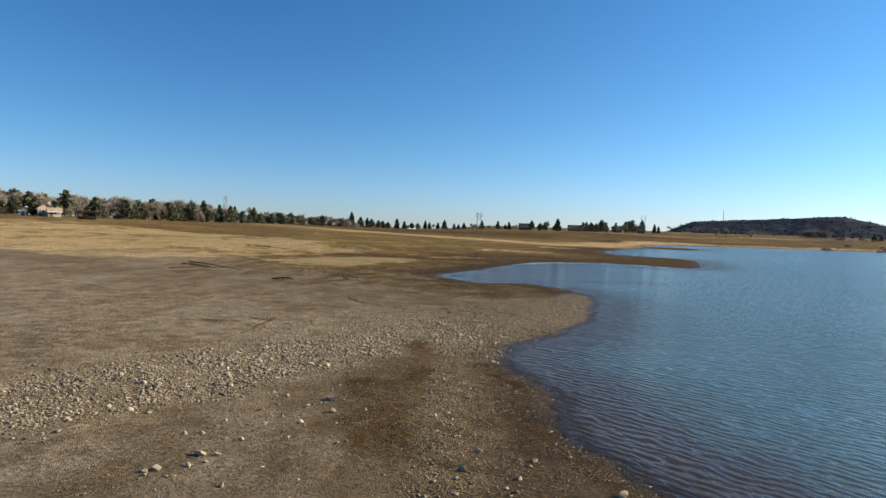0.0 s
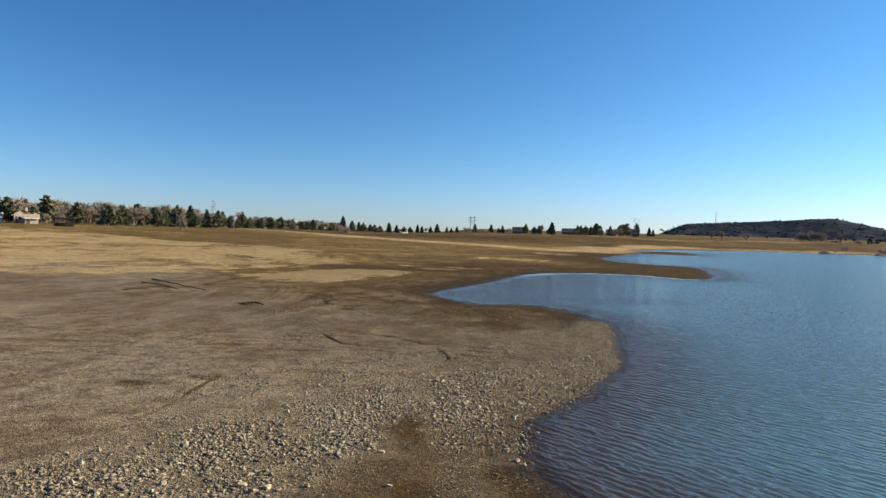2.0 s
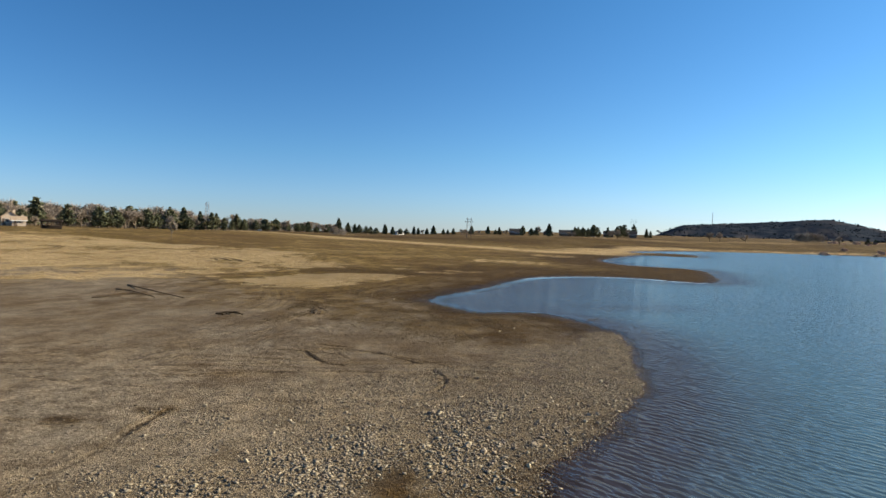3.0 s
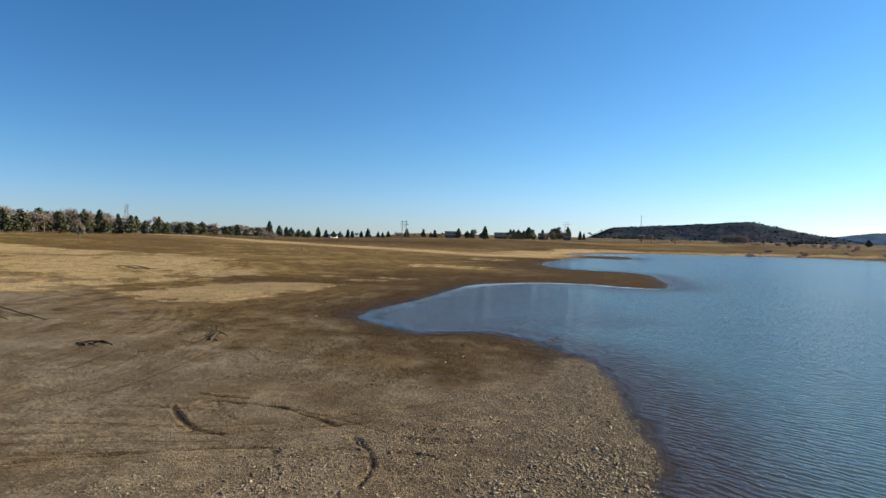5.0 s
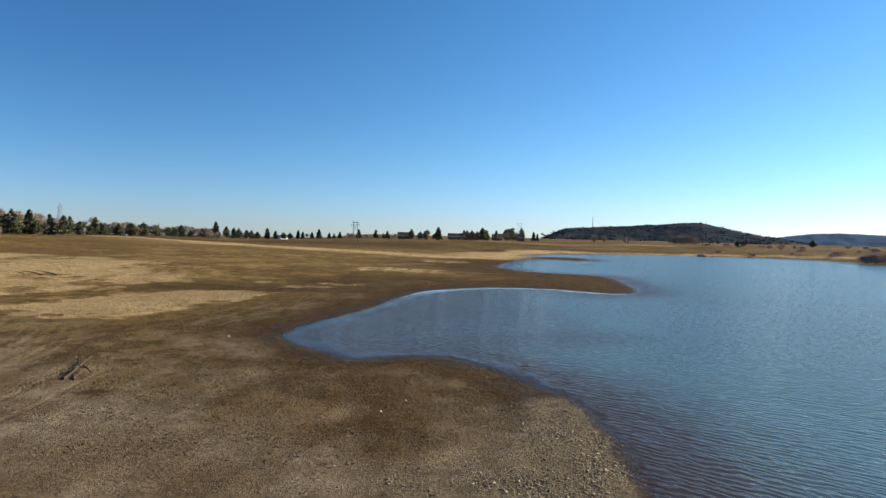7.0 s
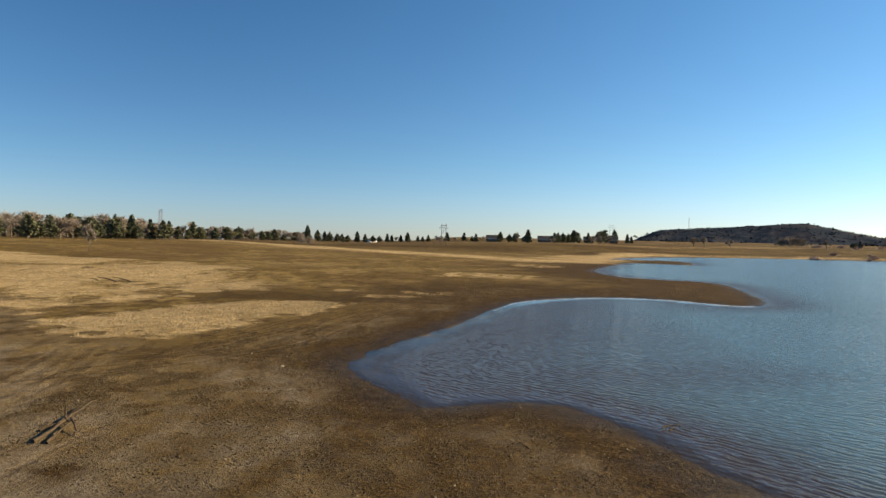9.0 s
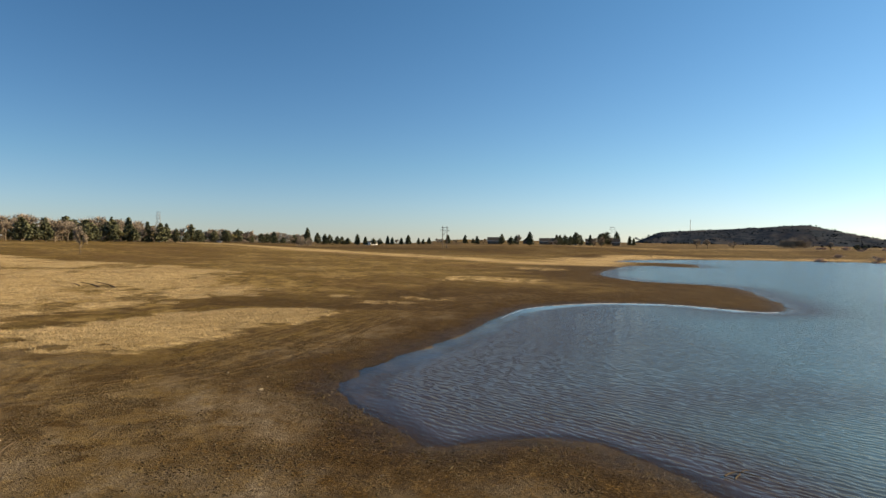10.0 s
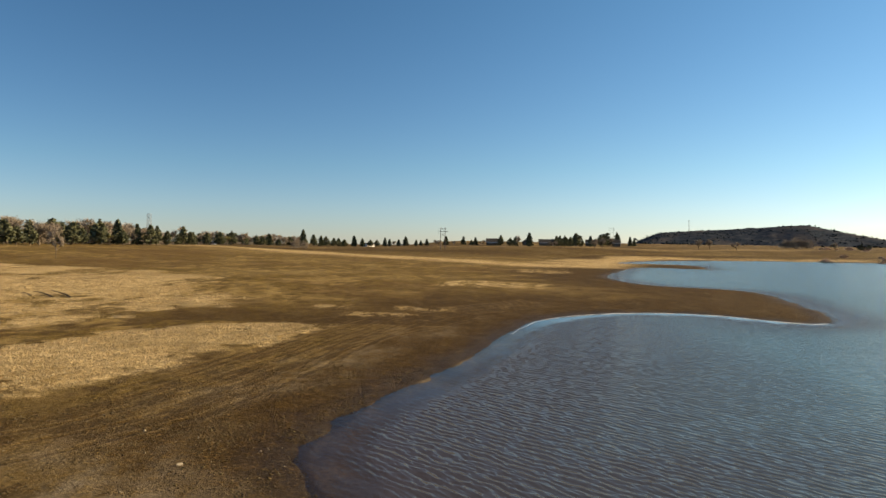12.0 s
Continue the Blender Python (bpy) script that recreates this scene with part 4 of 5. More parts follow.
def plant(kind, x, y, top, wide):
    """Stands a tree of a kind with its top at a height and a crown so wide."""
    models, label, category, natural = KINDS[kind]
    k = int(tree_rng.integers(len(models)))
    z = ground_at(x, y)
    tall = max(1.2, top - z)
    broad = float(np.clip(1.2 * wide / natural, (0.5 if kind in 'cb' else 0.7) * tall, (1.05 if kind in "by" else 1.9) * tall))
    place, turn = (x, y, z - 0.03), Euler((0, 0, tree_rng.uniform(0, math.tau)))
    m = Matrix.LocRotScale(place, turn, (broad, broad, tall))
    if (kind, k) in taken:
        own = models[k].scale
        ob = copy_thing(models[k], Matrix.LocRotScale(place, turn, (broad / own.x, broad / own.y, tall / own.z)))
    else:
        ob = models[k]
        taken.add((kind, k))
        ob.matrix_basis = m
    return tagged(ob, label, category, {"p": "pines along the far shore", "c": "narrow conifers along the far shore", "b": "leafless trees along the far shore", "y": "olive-yellow trees among the pines", "s": "willow shrubs", "u": "undergrowth along the tree belt"}[kind])


TREES_WEST = [
    ("p", -157, 248, 10.6, 4.8), ("p", -157, 256, 12.9, 5.9), ("b", -157, 266, 11.9, 9.9), ("p", -155, 277, 14.6, 6.7),
    ("b", -153, 283, 10.6, 6.2), ("p", -150, 290, 12.7, 5.2), ("b", -147, 295, 11.5, 9.1), ("b", -144, 301, 14.3, 9.7),
    ("p", -140, 308, 12.6, 5.5), ("b", -137, 315, 11.9, 9.9),
    ("p", -129, 273, 11.6, 5.5), ("p", -129, 280, 9.7, 4.8), ("p", -127, 284, 10.5, 4.3), ("b", -127, 290, 13.2, 11.1),
    ("b", -126, 297, 11.9, 8.1), ("p", -123, 304, 10.4, 4.6), ("p", -125, 316, 10.2, 4.3), ("p", -125, 330, 13.3, 6.3),
    ("c", -125, 347, 13.9, 4.8), ("b", -120, 349, 9.9, 5.2), ("c", -118, 350, 12.6, 3.6), ("p", -113, 351, 12.3, 4.8),
    ("p", -115, 364, 12.3, 4.1), ("p", -115, 377, 10.4, 3.9), ("p", -115, 391, 9.0, 3.5), ("p", -115, 399, 13.0, 4.2),
    ("p", -116, 417, 10.5, 4.3), ("b", -116, 438, 11.5, 9.8), ("p", -116, 465, 11.5, 7.0), ("p", -113, 480, 12.0, 6.2),
]
TREES_MIDDLE = [
    ("b", -109, 496, 13.2, 9.7), ("p", -109, 498, 9.9, 4.5), ("p", -105, 511, 10.2, 4.6), ("c", -101, 531, 11.8, 4.8),
    ("p", -97, 543, 8.4, 5.7), ("b", -94, 552, 10.9, 8.3), ("b", -90, 563, 11.6, 8.4), ("c", -85, 575, 15.3, 5.6),
    ("p", -80, 594, 12.6, 5.3), ("c", -76, 605, 11.9, 4.1), ("p", -73, 613, 11.2, 6.0), ("p", -69, 629, 10.5, 5.2),
    ("p", -62, 647, 9.4, 5.3), ("c", -55, 661, 13.0, 4.5), ("p", -35, 657, 9.4, 6.9), ("c", -28, 655, 11.9, 3.4),
    ("c", -24, 654, 10.5, 3.4), ("c", -10, 650, 12.6, 5.3), ("c", -1, 647, 10.2, 2.9), ("c", 3, 645, 9.8, 2.9),
    ("c", 8, 643, 10.9, 3.4), ("b", 15, 640, 10.9, 7.6), ("c", 24, 636, 13.4, 4.2),
]
TREES_EAST = [
    ("c", 36, 595, 13.2, 3.5), ("c", 41, 578, 10.4, 2.5), ("c", 43, 563, 12.0, 3.4), ("p", 55, 507, 13.0, 4.1),
    ("p", 60, 498, 11.2, 4.1), ("p", 63, 494, 11.9, 3.6), ("b", 64, 491, 14.0, 4.3), ("c", 70, 482, 14.3, 4.2),
    ("p", 92, 507, 13.2, 3.8), ("p", 95, 511, 13.3, 3.4), ("p", 104, 521, 12.9, 3.9), ("p", 109, 526, 15.3, 6.3),
    ("c", 126, 554, 14.4, 3.4), ("p", 139, 575, 15.7, 6.2), ("p", 148, 591, 17.5, 6.3), ("p", 162, 613, 18.1, 5.7),
    ("c", 174, 617, 15.1, 3.4), ("c", 179, 622, 13.3, 2.9),
]
TREES_FAR_BANK = [
    ("b", 90, 501, 10.6, 3.8), ("b", 112, 487, 12.0, 5.0), ("b", 116, 483, 13.2, 5.0), ("b", 190, 515, 13.6, 6.4),
    ("b", 197, 514, 13.8, 6.0), ("b", 214, 511, 11.6, 4.6), ("b", 273, 497, 12.8, 7.0),
    ("s", 365, 564, 7.3, 7.3), ("s", 375, 564, 5.6, 6.3), ("s", 314, 563, 8.1, 7.0), ("p", 402, 564, 13.4, 6.4),
    ("p", 339, 564, 11.1, 5.2), ("p", 333, 564, 11.3, 4.1), ("s", 305, 561, 9.8, 8.0), ("s", 393, 564, 6.4, 11.8),
    ("s", 287, 388, 6.3, 14.8),
    ("s", 221, 288, 5.2, 6.0), ("s", 224, 286, 6.2, 7.1), ("s", 228, 283, 6.7, 7.1), ("s", 231, 280, 7.1, 8.3),
    ("s", 235, 276, 7.4, 9.4),
]
# the belt behind the first row, thick with bare crowns
BELT = spline([(-179.2, 249.2), (-156.8, 310.8), (-140, 366.8), (-137.2, 420), (-130.2, 490), (-117.6, 543.2), (-95.2, 593.6)], 10)
for k in range(150):
    share = tree_rng.random() ** 1.4
    bx, by = BELT[int(len(BELT) * share)] + tree_rng.uniform(-16, 8, 2)
    leafless = tree_rng.random() < 0.82
    plant("b" if leafless else "p", bx, by, ground_at(bx, by) + tree_rng.uniform(0.72, 1.08 if leafless else 0.9) * (12.0 - 4.0 * share), tree_rng.uniform(6, 11))
for k in range(84):
    bx, by = BELT[int(len(BELT) * tree_rng.random() ** 1.3)] + tree_rng.uniform(-4, 14, 2) * (1, 0.4)
    plant("u", bx, by, ground_at(bx, by) + tree_rng.uniform(1.8, 3.4), tree_rng.uniform(5, 9))
for row in [("y", -121, 341, 9.6, 5.0), ("y", -124, 336, 8.8, 4.4), ("y", -118, 357, 9.0, 4.0), ("y", -127, 309, 9.4, 5.5), ("y", -131, 292, 9.2, 5.0), ("y", -113, 470, 10.0, 5.0), ("p", -119, 338, 9.8, 4.6), ("p", -121, 322, 10.6, 4.8), ("p", -112, 402, 9.6, 4.4), ("p", -112, 428, 10.2, 4.6), ("p", -111, 448, 10.6, 5.0), ("p", -104, 526, 9.8, 5.0), ("p", -92, 560, 10.2, 5.0), ("p", -87, 580, 9.6, 5.0), ("p", -66, 640, 10.4, 5.0), ("c", -48, 662, 11.0, 4.0), ("p", -41, 660, 9.6, 5.5), ("b", -20, 652, 10.0, 6.0), ("c", -16, 651, 10.4, 3.4), ("b", 18, 640, 10.8, 7.0), ("b", 30, 615, 10.4, 5.0), ("b", 47, 548, 10.6, 4.6), ("b", 86, 500, 10.2, 4.4), ("b", 133, 566, 13.6, 6.0), ("b", 150, 588, 15.2, 8.0), ("p", 143, 582, 16.4, 6.6), ("p", 113, 532, 14.0, 5.0), ("p", 99, 514, 13.2, 4.4)]:
    plant(*row)
# a clump of tall bare trees on the rise before the hill, and willows over the far bank
for row in [("u", 333, 655, 20.0, 13.0), ("u", 341, 651, 18.6, 11.0), ("u", 326, 659, 17.6, 10.0)]:
    plant(*row)
for k in range(26):
    turn, far = radians(tree_rng.uniform(29, 44)), tree_rng.uniform(430, 640)
    bx, by = 1 + far * math.sin(turn), 25 + far * math.cos(turn)
    plant("s", bx, by, ground_at(bx, by) + tree_rng.uniform(1.6, 3.8), tree_rng.uniform(3, 7))
for row in TREES_WEST + TREES_MIDDLE + TREES_EAST + TREES_FAR_BANK:
    plant(*row)


# ---- hills behind the far shore ----
def hill(name, eye_range, profile, near, far, mat, seed):
    """A ridge whose skyline follows (bearing, rise) pairs, built over a fan of bearings and ranges."""
    b0, b1 = profile[0][0], profile[-1][0]
    bearings = np.linspace(b0, b1, 150)
    ranges = np.concatenate([np.linspace(near, eye_range, 26), np.linspace(eye_range * 1.02, far, 14)])
    rise = np.interp(bearings, [p[0] for p in profile], [p[1] for p in profile])
    verts, faces = [], []
    for r in ranges:
        for b, h in zip(bearings, rise):
            x, y = 1 + r * math.sin(radians(b)), 25 + r * math.cos(radians(b))
            top = 5.4 + h * eye_range
            s = float(smooth(near, eye_range, r)) * (1 - float(smooth(far * 0.8, far, r)))
            gully = (float(fnoise(x / 60, y / 60, seed, 3)) - 0.5) * 12 * math.sin(math.pi * min(1, s)) * min(1, top / 40)
            verts.append((x, y, 4 + max(0.0, top - 4) * s + gully + 1.5 * (float(vnoise(x / 9, y / 9, seed + 3)) - 0.5)))
    w = len(bearings)
    for i, j in product(range(len(ranges) - 1), range(w - 1)):
        faces.append((i * w + j, i * w + j + 1, (i + 1) * w + j + 1, (i + 1) * w + j))
    ob = raw(name, verts, faces, mat)
    for p in ob.data.polygons:
        p.use_smooth = True
    return ob, verts


MESA = [(14.5, -0.004), (16.2, 0.002), (17.04, 0.0093), (18.0, 0.0165), (18.83, 0.0219), (21.28, 0.0243), (25.2, 0.0287), (28.14, 0.0321), (29.17, 0.0320), (30.6, 0.0263), (32.2, 0.0201), (33.76, 0.0150), (35.5, 0.0100), (38.0, 0.003)]
FAR_RIDGE = [(31, 0.002), (33.5, 0.0130), (35.28, 0.0180), (36.76, 0.0214), (38.55, 0.0225), (41.91, 0.0200), (46, 0.017), (52, 0.010)]
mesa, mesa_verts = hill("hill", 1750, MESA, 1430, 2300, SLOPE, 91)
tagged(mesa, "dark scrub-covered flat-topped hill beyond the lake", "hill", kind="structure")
ridge, ridge_verts = hill("hill", 3000, FAR_RIDGE, 2500, 3600, HAZY_SLOPE, 95)
tagged(ridge, "low wooded ridge in the distance, coloured haze-blue", "hill", kind="structure")

ICO = bmesh.new()
bmesh.ops.create_icosphere(ICO, subdivisions=1, radius=1.0)
ICO_V = np.array([v.co[:] for v in ICO.verts])
ICO_F = np.array([[v.index for v in f.verts] for f in ICO.faces])
ICO.free()
OCTA_V = np.array([(1, 0, 0), (-1, 0, 0), (0, 1, 0), (0, -1, 0), (0, 0, 1), (0, 0, -1)], float)
OCTA_F = np.array([(0, 2, 4), (2, 1, 4), (1, 3, 4), (3, 0, 4), (2, 0, 5), (1, 2, 5), (3, 1, 5), (0, 3, 5)])


def scatter(name, places, sizes, mat, flat, rng, label, category, shape=(ICO_V, ICO_F)):
    """Many small lumps in one mesh, each of its own shape."""
    n, c = len(places), len(shape[0])
    v = shape[0][None] * rng.uniform(0.55, 1.3, (n, c, 1)) + rng.normal(size=(n, c, 3)) * 0.27
    v = v * np.stack([rng.uniform(0.8, 1.55, n), rng.uniform(0.5, 0.95, n), rng.uniform(*flat, n)], -1)[:, None]
    a = rng.uniform(0, math.tau, n)
    co, si = np.cos(a)[:, None], np.sin(a)[:, None]
    v = np.stack([v[..., 0] * co - v[..., 1] * si, v[..., 0] * si + v[..., 1] * co, v[..., 2]], -1)
    v = v * np.asarray(sizes)[:, None, None] + places[:, None]
    f = (shape[1][None] + len(shape[0]) * np.arange(n)[:, None, None]).reshape(-1, 3)
    me = bpy.data.meshes.new(name)
    me.vertices.add(len(shape[0]) * n)
    me.vertices.foreach_set("co", v.ravel())
    me.loops.add(f.size)
    me.loops.foreach_set("vertex_index", f.ravel())
    me.polygons.add(len(f))
    me.polygons.foreach_set("loop_start", np.arange(0, f.size, 3))
    me.polygons.foreach_set("loop_total", np.full(len(f), 3))
    me.update(calc_edges=True)
    me.materials.append(mat)
    return tagged(new(name, me), label, category, kind="stuff")


rng = np.random.default_rng(17)
top_rows = np.array(mesa_verts).reshape(40, 150, 3)
spots = []
for _ in range(2600):
    i, j = int(rng.integers(6, 28)), int(rng.integers(6, 143))
    i = 25 if rng.random() < 0.10 else i
    spot = top_rows[i, j] + rng.normal(size=3) * (6, 6, 0)
    if float(fnoise(spot[0] / 45, spot[1] / 45, 98)) > 0.40:
        spots.append(spot + (0, 0, 0.2))
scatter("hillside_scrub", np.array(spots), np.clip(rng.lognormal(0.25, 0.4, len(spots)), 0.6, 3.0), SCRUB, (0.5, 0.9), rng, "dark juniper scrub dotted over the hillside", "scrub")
foot = []
for _ in range(420):
    b, r = radians(rng.uniform(17.5, 34)), rng.uniform(1180, 1330)
    x, y = 1 + r * math.sin(b), 25 + r * math.cos(b)
    if float(fnoise(x / 60, y / 60, 97)) > 0.50 + 0.1 * (b > radians(25)):
        foot.append((x, y, ground_at(x, y) + 1.0))
scatter("far_thicket", np.array(foot), rng.uniform(1.6, 4.0, len(foot)), SCRUB, (0.5, 0.9), rng, "dark line of far trees at the foot of the hill", "trees")


# ---- masts and power lines ----
def lattice_tower(x, y, top, wide):
    z = ground_at(x, y)
    tall = top - z
    tower = new("lattice_tower")
    tower.location = (x, y, z - 0.1)
    corners = [(-1, -1), (1, -1), (1, 1), (-1, 1)]
    foot, head = wide * 0.62, wide * 0.40
    for cx, cy in corners:
        bm = bmesh.new()
        tube(bm, (cx * foot, cy * foot, 0), (cx * head, cy * head, tall), 0.09, 0.07)
        part("leg", bm, STEEL, tower)
    steps = 9
    for k in range(steps):
        bm = bmesh.new()
        s0, s1 = k / steps, (k + 1) / steps
        r0, r1 = foot + (head - foot) * s0, foot + (head - foot) * s1
        for (ax, ay), (bx, by) in zip(corners, corners[1:] + corners[:1]):
            tube(bm, (ax * r0, ay * r0, tall * s0), (bx * r1, by * r1, tall * s1), 0.035, 0.035, 4)
            tube(bm, (ax * r1, ay * r1, tall * s1), (bx * r1, by * r1, tall * s1), 0.035, 0.035, 4)
        part("bracing", bm, STEEL, tower)
    return tagged(tower, "slim grey steel lattice tower behind the trees", "tower")


def h_frame(x, y, top, gap, label):
    z = ground_at(x, y)
    tall = top - z
    frame_tower = new("power_pylon")
    frame_tower.location = (x, y, z - 0.2)
    for s in (-1, 1):
        bm = bmesh.new()
        tube(bm, (s * gap / 2, 0, 0), (s * gap / 2 * 0.92, 0, tall), 0.20, 0.13, 8)
        part("pole", bm, POLE, frame_tower)
    for h, w in ((0.82, 2.0), (0.93, 1.5)):
        bm = bmesh.new()
        box(bm, -gap * w / 2, -0.12, tall * h - 0.12, gap * w / 2, 0.12, tall * h + 0.12, 0.03)
        part("cross_arm", bm, POLE, frame_tower)
    bm = bmesh.new()
    tube(bm, (-gap / 2, 0, tall * 0.55), (gap / 2, 0, tall * 0.8), 0.07, 0.07, 4)
    tube(bm, (gap / 2, 0.15, tall * 0.55), (-gap / 2, 0.15, tall * 0.8), 0.07, 0.07, 4)
    part("bracing", bm, POLE, frame_tower)
    for s in (-0.9, 0.0, 0.9):
        bm = bmesh.new()
        for q in range(4):
            tube(bm, (s * gap, 0, tall * 0.82 - 0.3 - 0.2 * q), (s * gap, 0, tall * 0.82 - 0.16 - 0.2 * q), 0.12, 0.07, 8)
        tube(bm, (s * gap, 0, tall * 0.82 - 1.1), (s * gap, 0, tall * 0.82), 0.03, 0.03, 4)
        part("insulator", bm, STEEL, frame_tower)
    return tagged(frame_tower, label, "pylon")


lattice_tower(-127.8, 388.5, 18.9, 1.7)
h_frame(14.7, 437, 16.1, 2.6, "wooden two-pole power line pylon on the plain")
h_frame(318, 1195, 41.0, 6.5, "tall two-pole power line pylon far behind houses")
radio = new("radio_mast")
spot = min(mesa_verts, key=lambda v: math.hypot(v[0] - 636, v[1] - 1679))
radio.location = (spot[0], spot[1], spot[2] - 2)
bm = bmesh.new()
tube(bm, (0, 0, 0), (0, 0, 30), 0.75, 0.42, 6)
part("pole", bm, STEEL, radio)
bm = bmesh.new()
for q in (27, 29.6):
    tube(bm, (-1.6, 0, q), (1.6, 0, q), 0.3, 0.3, 4)
part("antenna", bm, STEEL, radio)
tagged(radio, "thin grey radio mast on the hilltop", "mast")


# ---- houses ----
def house(x, y, wide, deep, eaves, peak, walls, roofing, turn, label, gable=False, windows=3, name="house"):
    """A house whose ridge runs along its front, or, with gable, whose gable is its front."""
    z = ground_at(x, y)
    home = new(name)
    home.location, home.rotation_euler = (x, y, z - 0.15), (0, 0, radians(turn))
    a, d = wide / 2, deep / 2
    half, run = (a, d) if gable else (d, a)

    def at(across, along, up):
        return (across, along, up) if gable else (along, across, up)

    bm = bmesh.new()
    outline = [(-half, 0), (half, 0), (half, eaves), (0, peak - 0.12), (-half, eaves)]
    rings = [[bm.verts.new(at(px, s * run, pz)) for px, pz in outline] for s in (-1, 1)]
    bm.faces.new(rings[0])
    bm.faces.new(rings[1][::-1])
    for k in range(5):
        bm.faces.new((rings[0][k], rings[1][k], rings[1][(k + 1) % 5], rings[0][(k + 1) % 5]))
    bmesh.ops.recalc_face_normals(bm, faces=bm.faces)
    part("wall", bm, walls, home)
    slope = (peak - eaves) / half
    for s in (-1, 1):
        bm = bmesh.new()
        p = [(s * (half + 0.5), eaves - 0.5 * slope), (0, peak), (0, peak + 0.18), (s * (half + 0.5), eaves - 0.5 * slope + 0.18)]
        ends = [[bm.verts.new(at(px, q * (run + 0.4), pz)) for px, pz in p] for q in (-1, 1)]
        bm.faces.new(ends[0])
        bm.faces.new(ends[1][::-1])
        for k in range(4):
            bm.faces.new((ends[0][k], ends[1][k], ends[1][(k + 1) % 4], ends[0][(k + 1) % 4]))
        bmesh.ops.recalc_face_normals(bm, faces=bm.faces)
        part("roof", bm, roofing, home)
        bm = bmesh.new()
        lo = at(s * (half + 0.52) - 0.04, -run - 0.4, eaves - 0.5 * slope - 0.12)
        hi = at(s * (half + 0.52) + 0.04, run + 0.4, eaves - 0.5 * slope + 0.16)
        box(bm, *[min(u, v) for u, v in zip(lo, hi)], *[max(u, v) for u, v in zip(lo, hi)])
        part("fascia", bm, WHITE, home)
    bm = bmesh.new()
    box(bm, a * 0.35, d * 0.2, eaves, a * 0.35 + 0.6, d * 0.2 + 0.6, peak + 0.5, 0.03)
    part("chimney", bm, walls, home)
    for k in range(windows):
        cx = (k + 1) * wide / (windows + 1) - a
        window = new("window")
        window.parent = home
        bm = bmesh.new()
        box(bm, cx - 0.55, -d - 0.05, 1.0, cx + 0.55, -d + 0.02, 2.2, 0.01)
        part("frame", bm, WHITE, window)
        bm = bmesh.new()
        box(bm, cx - 0.45, -d - 0.07, 1.1, cx + 0.45, -d - 0.04, 2.1)
        part("pane", bm, GLASS, window)
    bm = bmesh.new()
    box(bm, -a + 0.35, -d - 0.04, 0.1, -a + 1.25, -d + 0.02, 2.15, 0.01)
    part("door", bm, BROWN_WALL, home)
    return tagged(home, label, "house")


house(-127, 216, 4.4, 5.0, 2.7, 4.3, STUCCO, TAN_ROOF, 34, "small tan stucco house with a gabled roof among pines", gable=True, windows=2)
house(-122.6, 213.2, 3.4, 3.4, 1.9, 2.8, STUCCO, TAN_ROOF, 34, "low tan stucco garage beside a house", windows=1, name="garage")
plant("p", -131.5, 217, 9.6, 4.6)
plant("p", -128.5, 224, 9.0, 4.0)
plant("b", -119.5, 216, 7.6, 4.0)
house(-132, 213, 1.7, 1.8, 2.0, 2.6, WHITE, SHINGLE, 20, "small white garden shed beside a house", windows=1, name="shed")
house(-142, 206, 3.4, 3.0, 2.3, 3.2, WHITE, SHINGLE, 20, "small white outbuilding under trees", windows=1, name="shed")
house(-123, 474, 4.6, 4.0, 2.3, 3.2, WHITE, SHINGLE, 12, "small white shed at the foot of pines", windows=1, name="shed")
house(-44, 683, 10, 6, 2.5, 3.6, WHITE, SHINGLE, 50, "long white single-storey house on the plain", windows=4)
house(56, 563, 10, 7, 2.6, 5.0, BROWN_WALL, SHINGLE, -6, "low brown house with a dark shingle roof", windows=3)
house(83, 575, 7, 8, 2.7, 5.2, BROWN_WALL, SHINGLE, -10, "low brown house with a dark shingle roof", gable=True, windows=2)
house(97, 578, 9, 7, 2.6, 4.8, BROWN_WALL, SHINGLE, -10, "long low brown house with a dark roof", windows=4)
house(107, 584, 8, 7, 2.6, 5.0, STUCCO, SHINGLE, -22, "low tan house with a dark roof", windows=2)
house(118, 582, 9, 7, 2.8, 4.8, STUCCO, SHINGLE, -12, "low tan house with a dark roof", windows=2)
house(136, 594, 8, 7, 2.8, 5.0, BROWN_WALL, SHINGLE, -14, "low brown house behind leafless trees", windows=3)
house(155, 590, 6, 7, 3.0, 5.4, BROWN_WALL, SHINGLE, -14, "dark brown house between pines", windows=2)
for k in range(5):
    house(1105 + 34 * k, 1500 - 22 * k, 12 + 3 * (k % 2), 8, 2.6, 4.0, WHITE, SHINGLE, -34, "small white building in the distant valley", windows=2)

# ---- the timber shelter ----
shelter = new("picnic_shelter")
SX, SY = -100.5, 190.5
shelter.location, shelter.rotation_euler = (SX, SY, ground_at(SX, SY) - 0.05), (0, 0, radians(26))
for cx, cy in product((-2.2, 2.2), (-1.2, 1.2)):
    bm = bmesh.new()
    box(bm, cx - 0.11, cy - 0.11, 0, cx + 0.11, cy + 0.11, 2.0, 0.015)
    part("post", bm, STAINED, shelter)
for cy in (-1.25, 1.25):
    bm = bmesh.new()
    box(bm, -2.5, cy - 0.08, 1.75, 2.5, cy + 0.08, 2.0, 0.015)
    part("beam", bm, STAINED, shelter)
bm = bmesh.new()
box(bm, -2.6, -1.6, 1.9, 2.6, 1.6, 2.4, 0.06)
part("roof", bm, STAINED, shelter)
bm = bmesh.new()
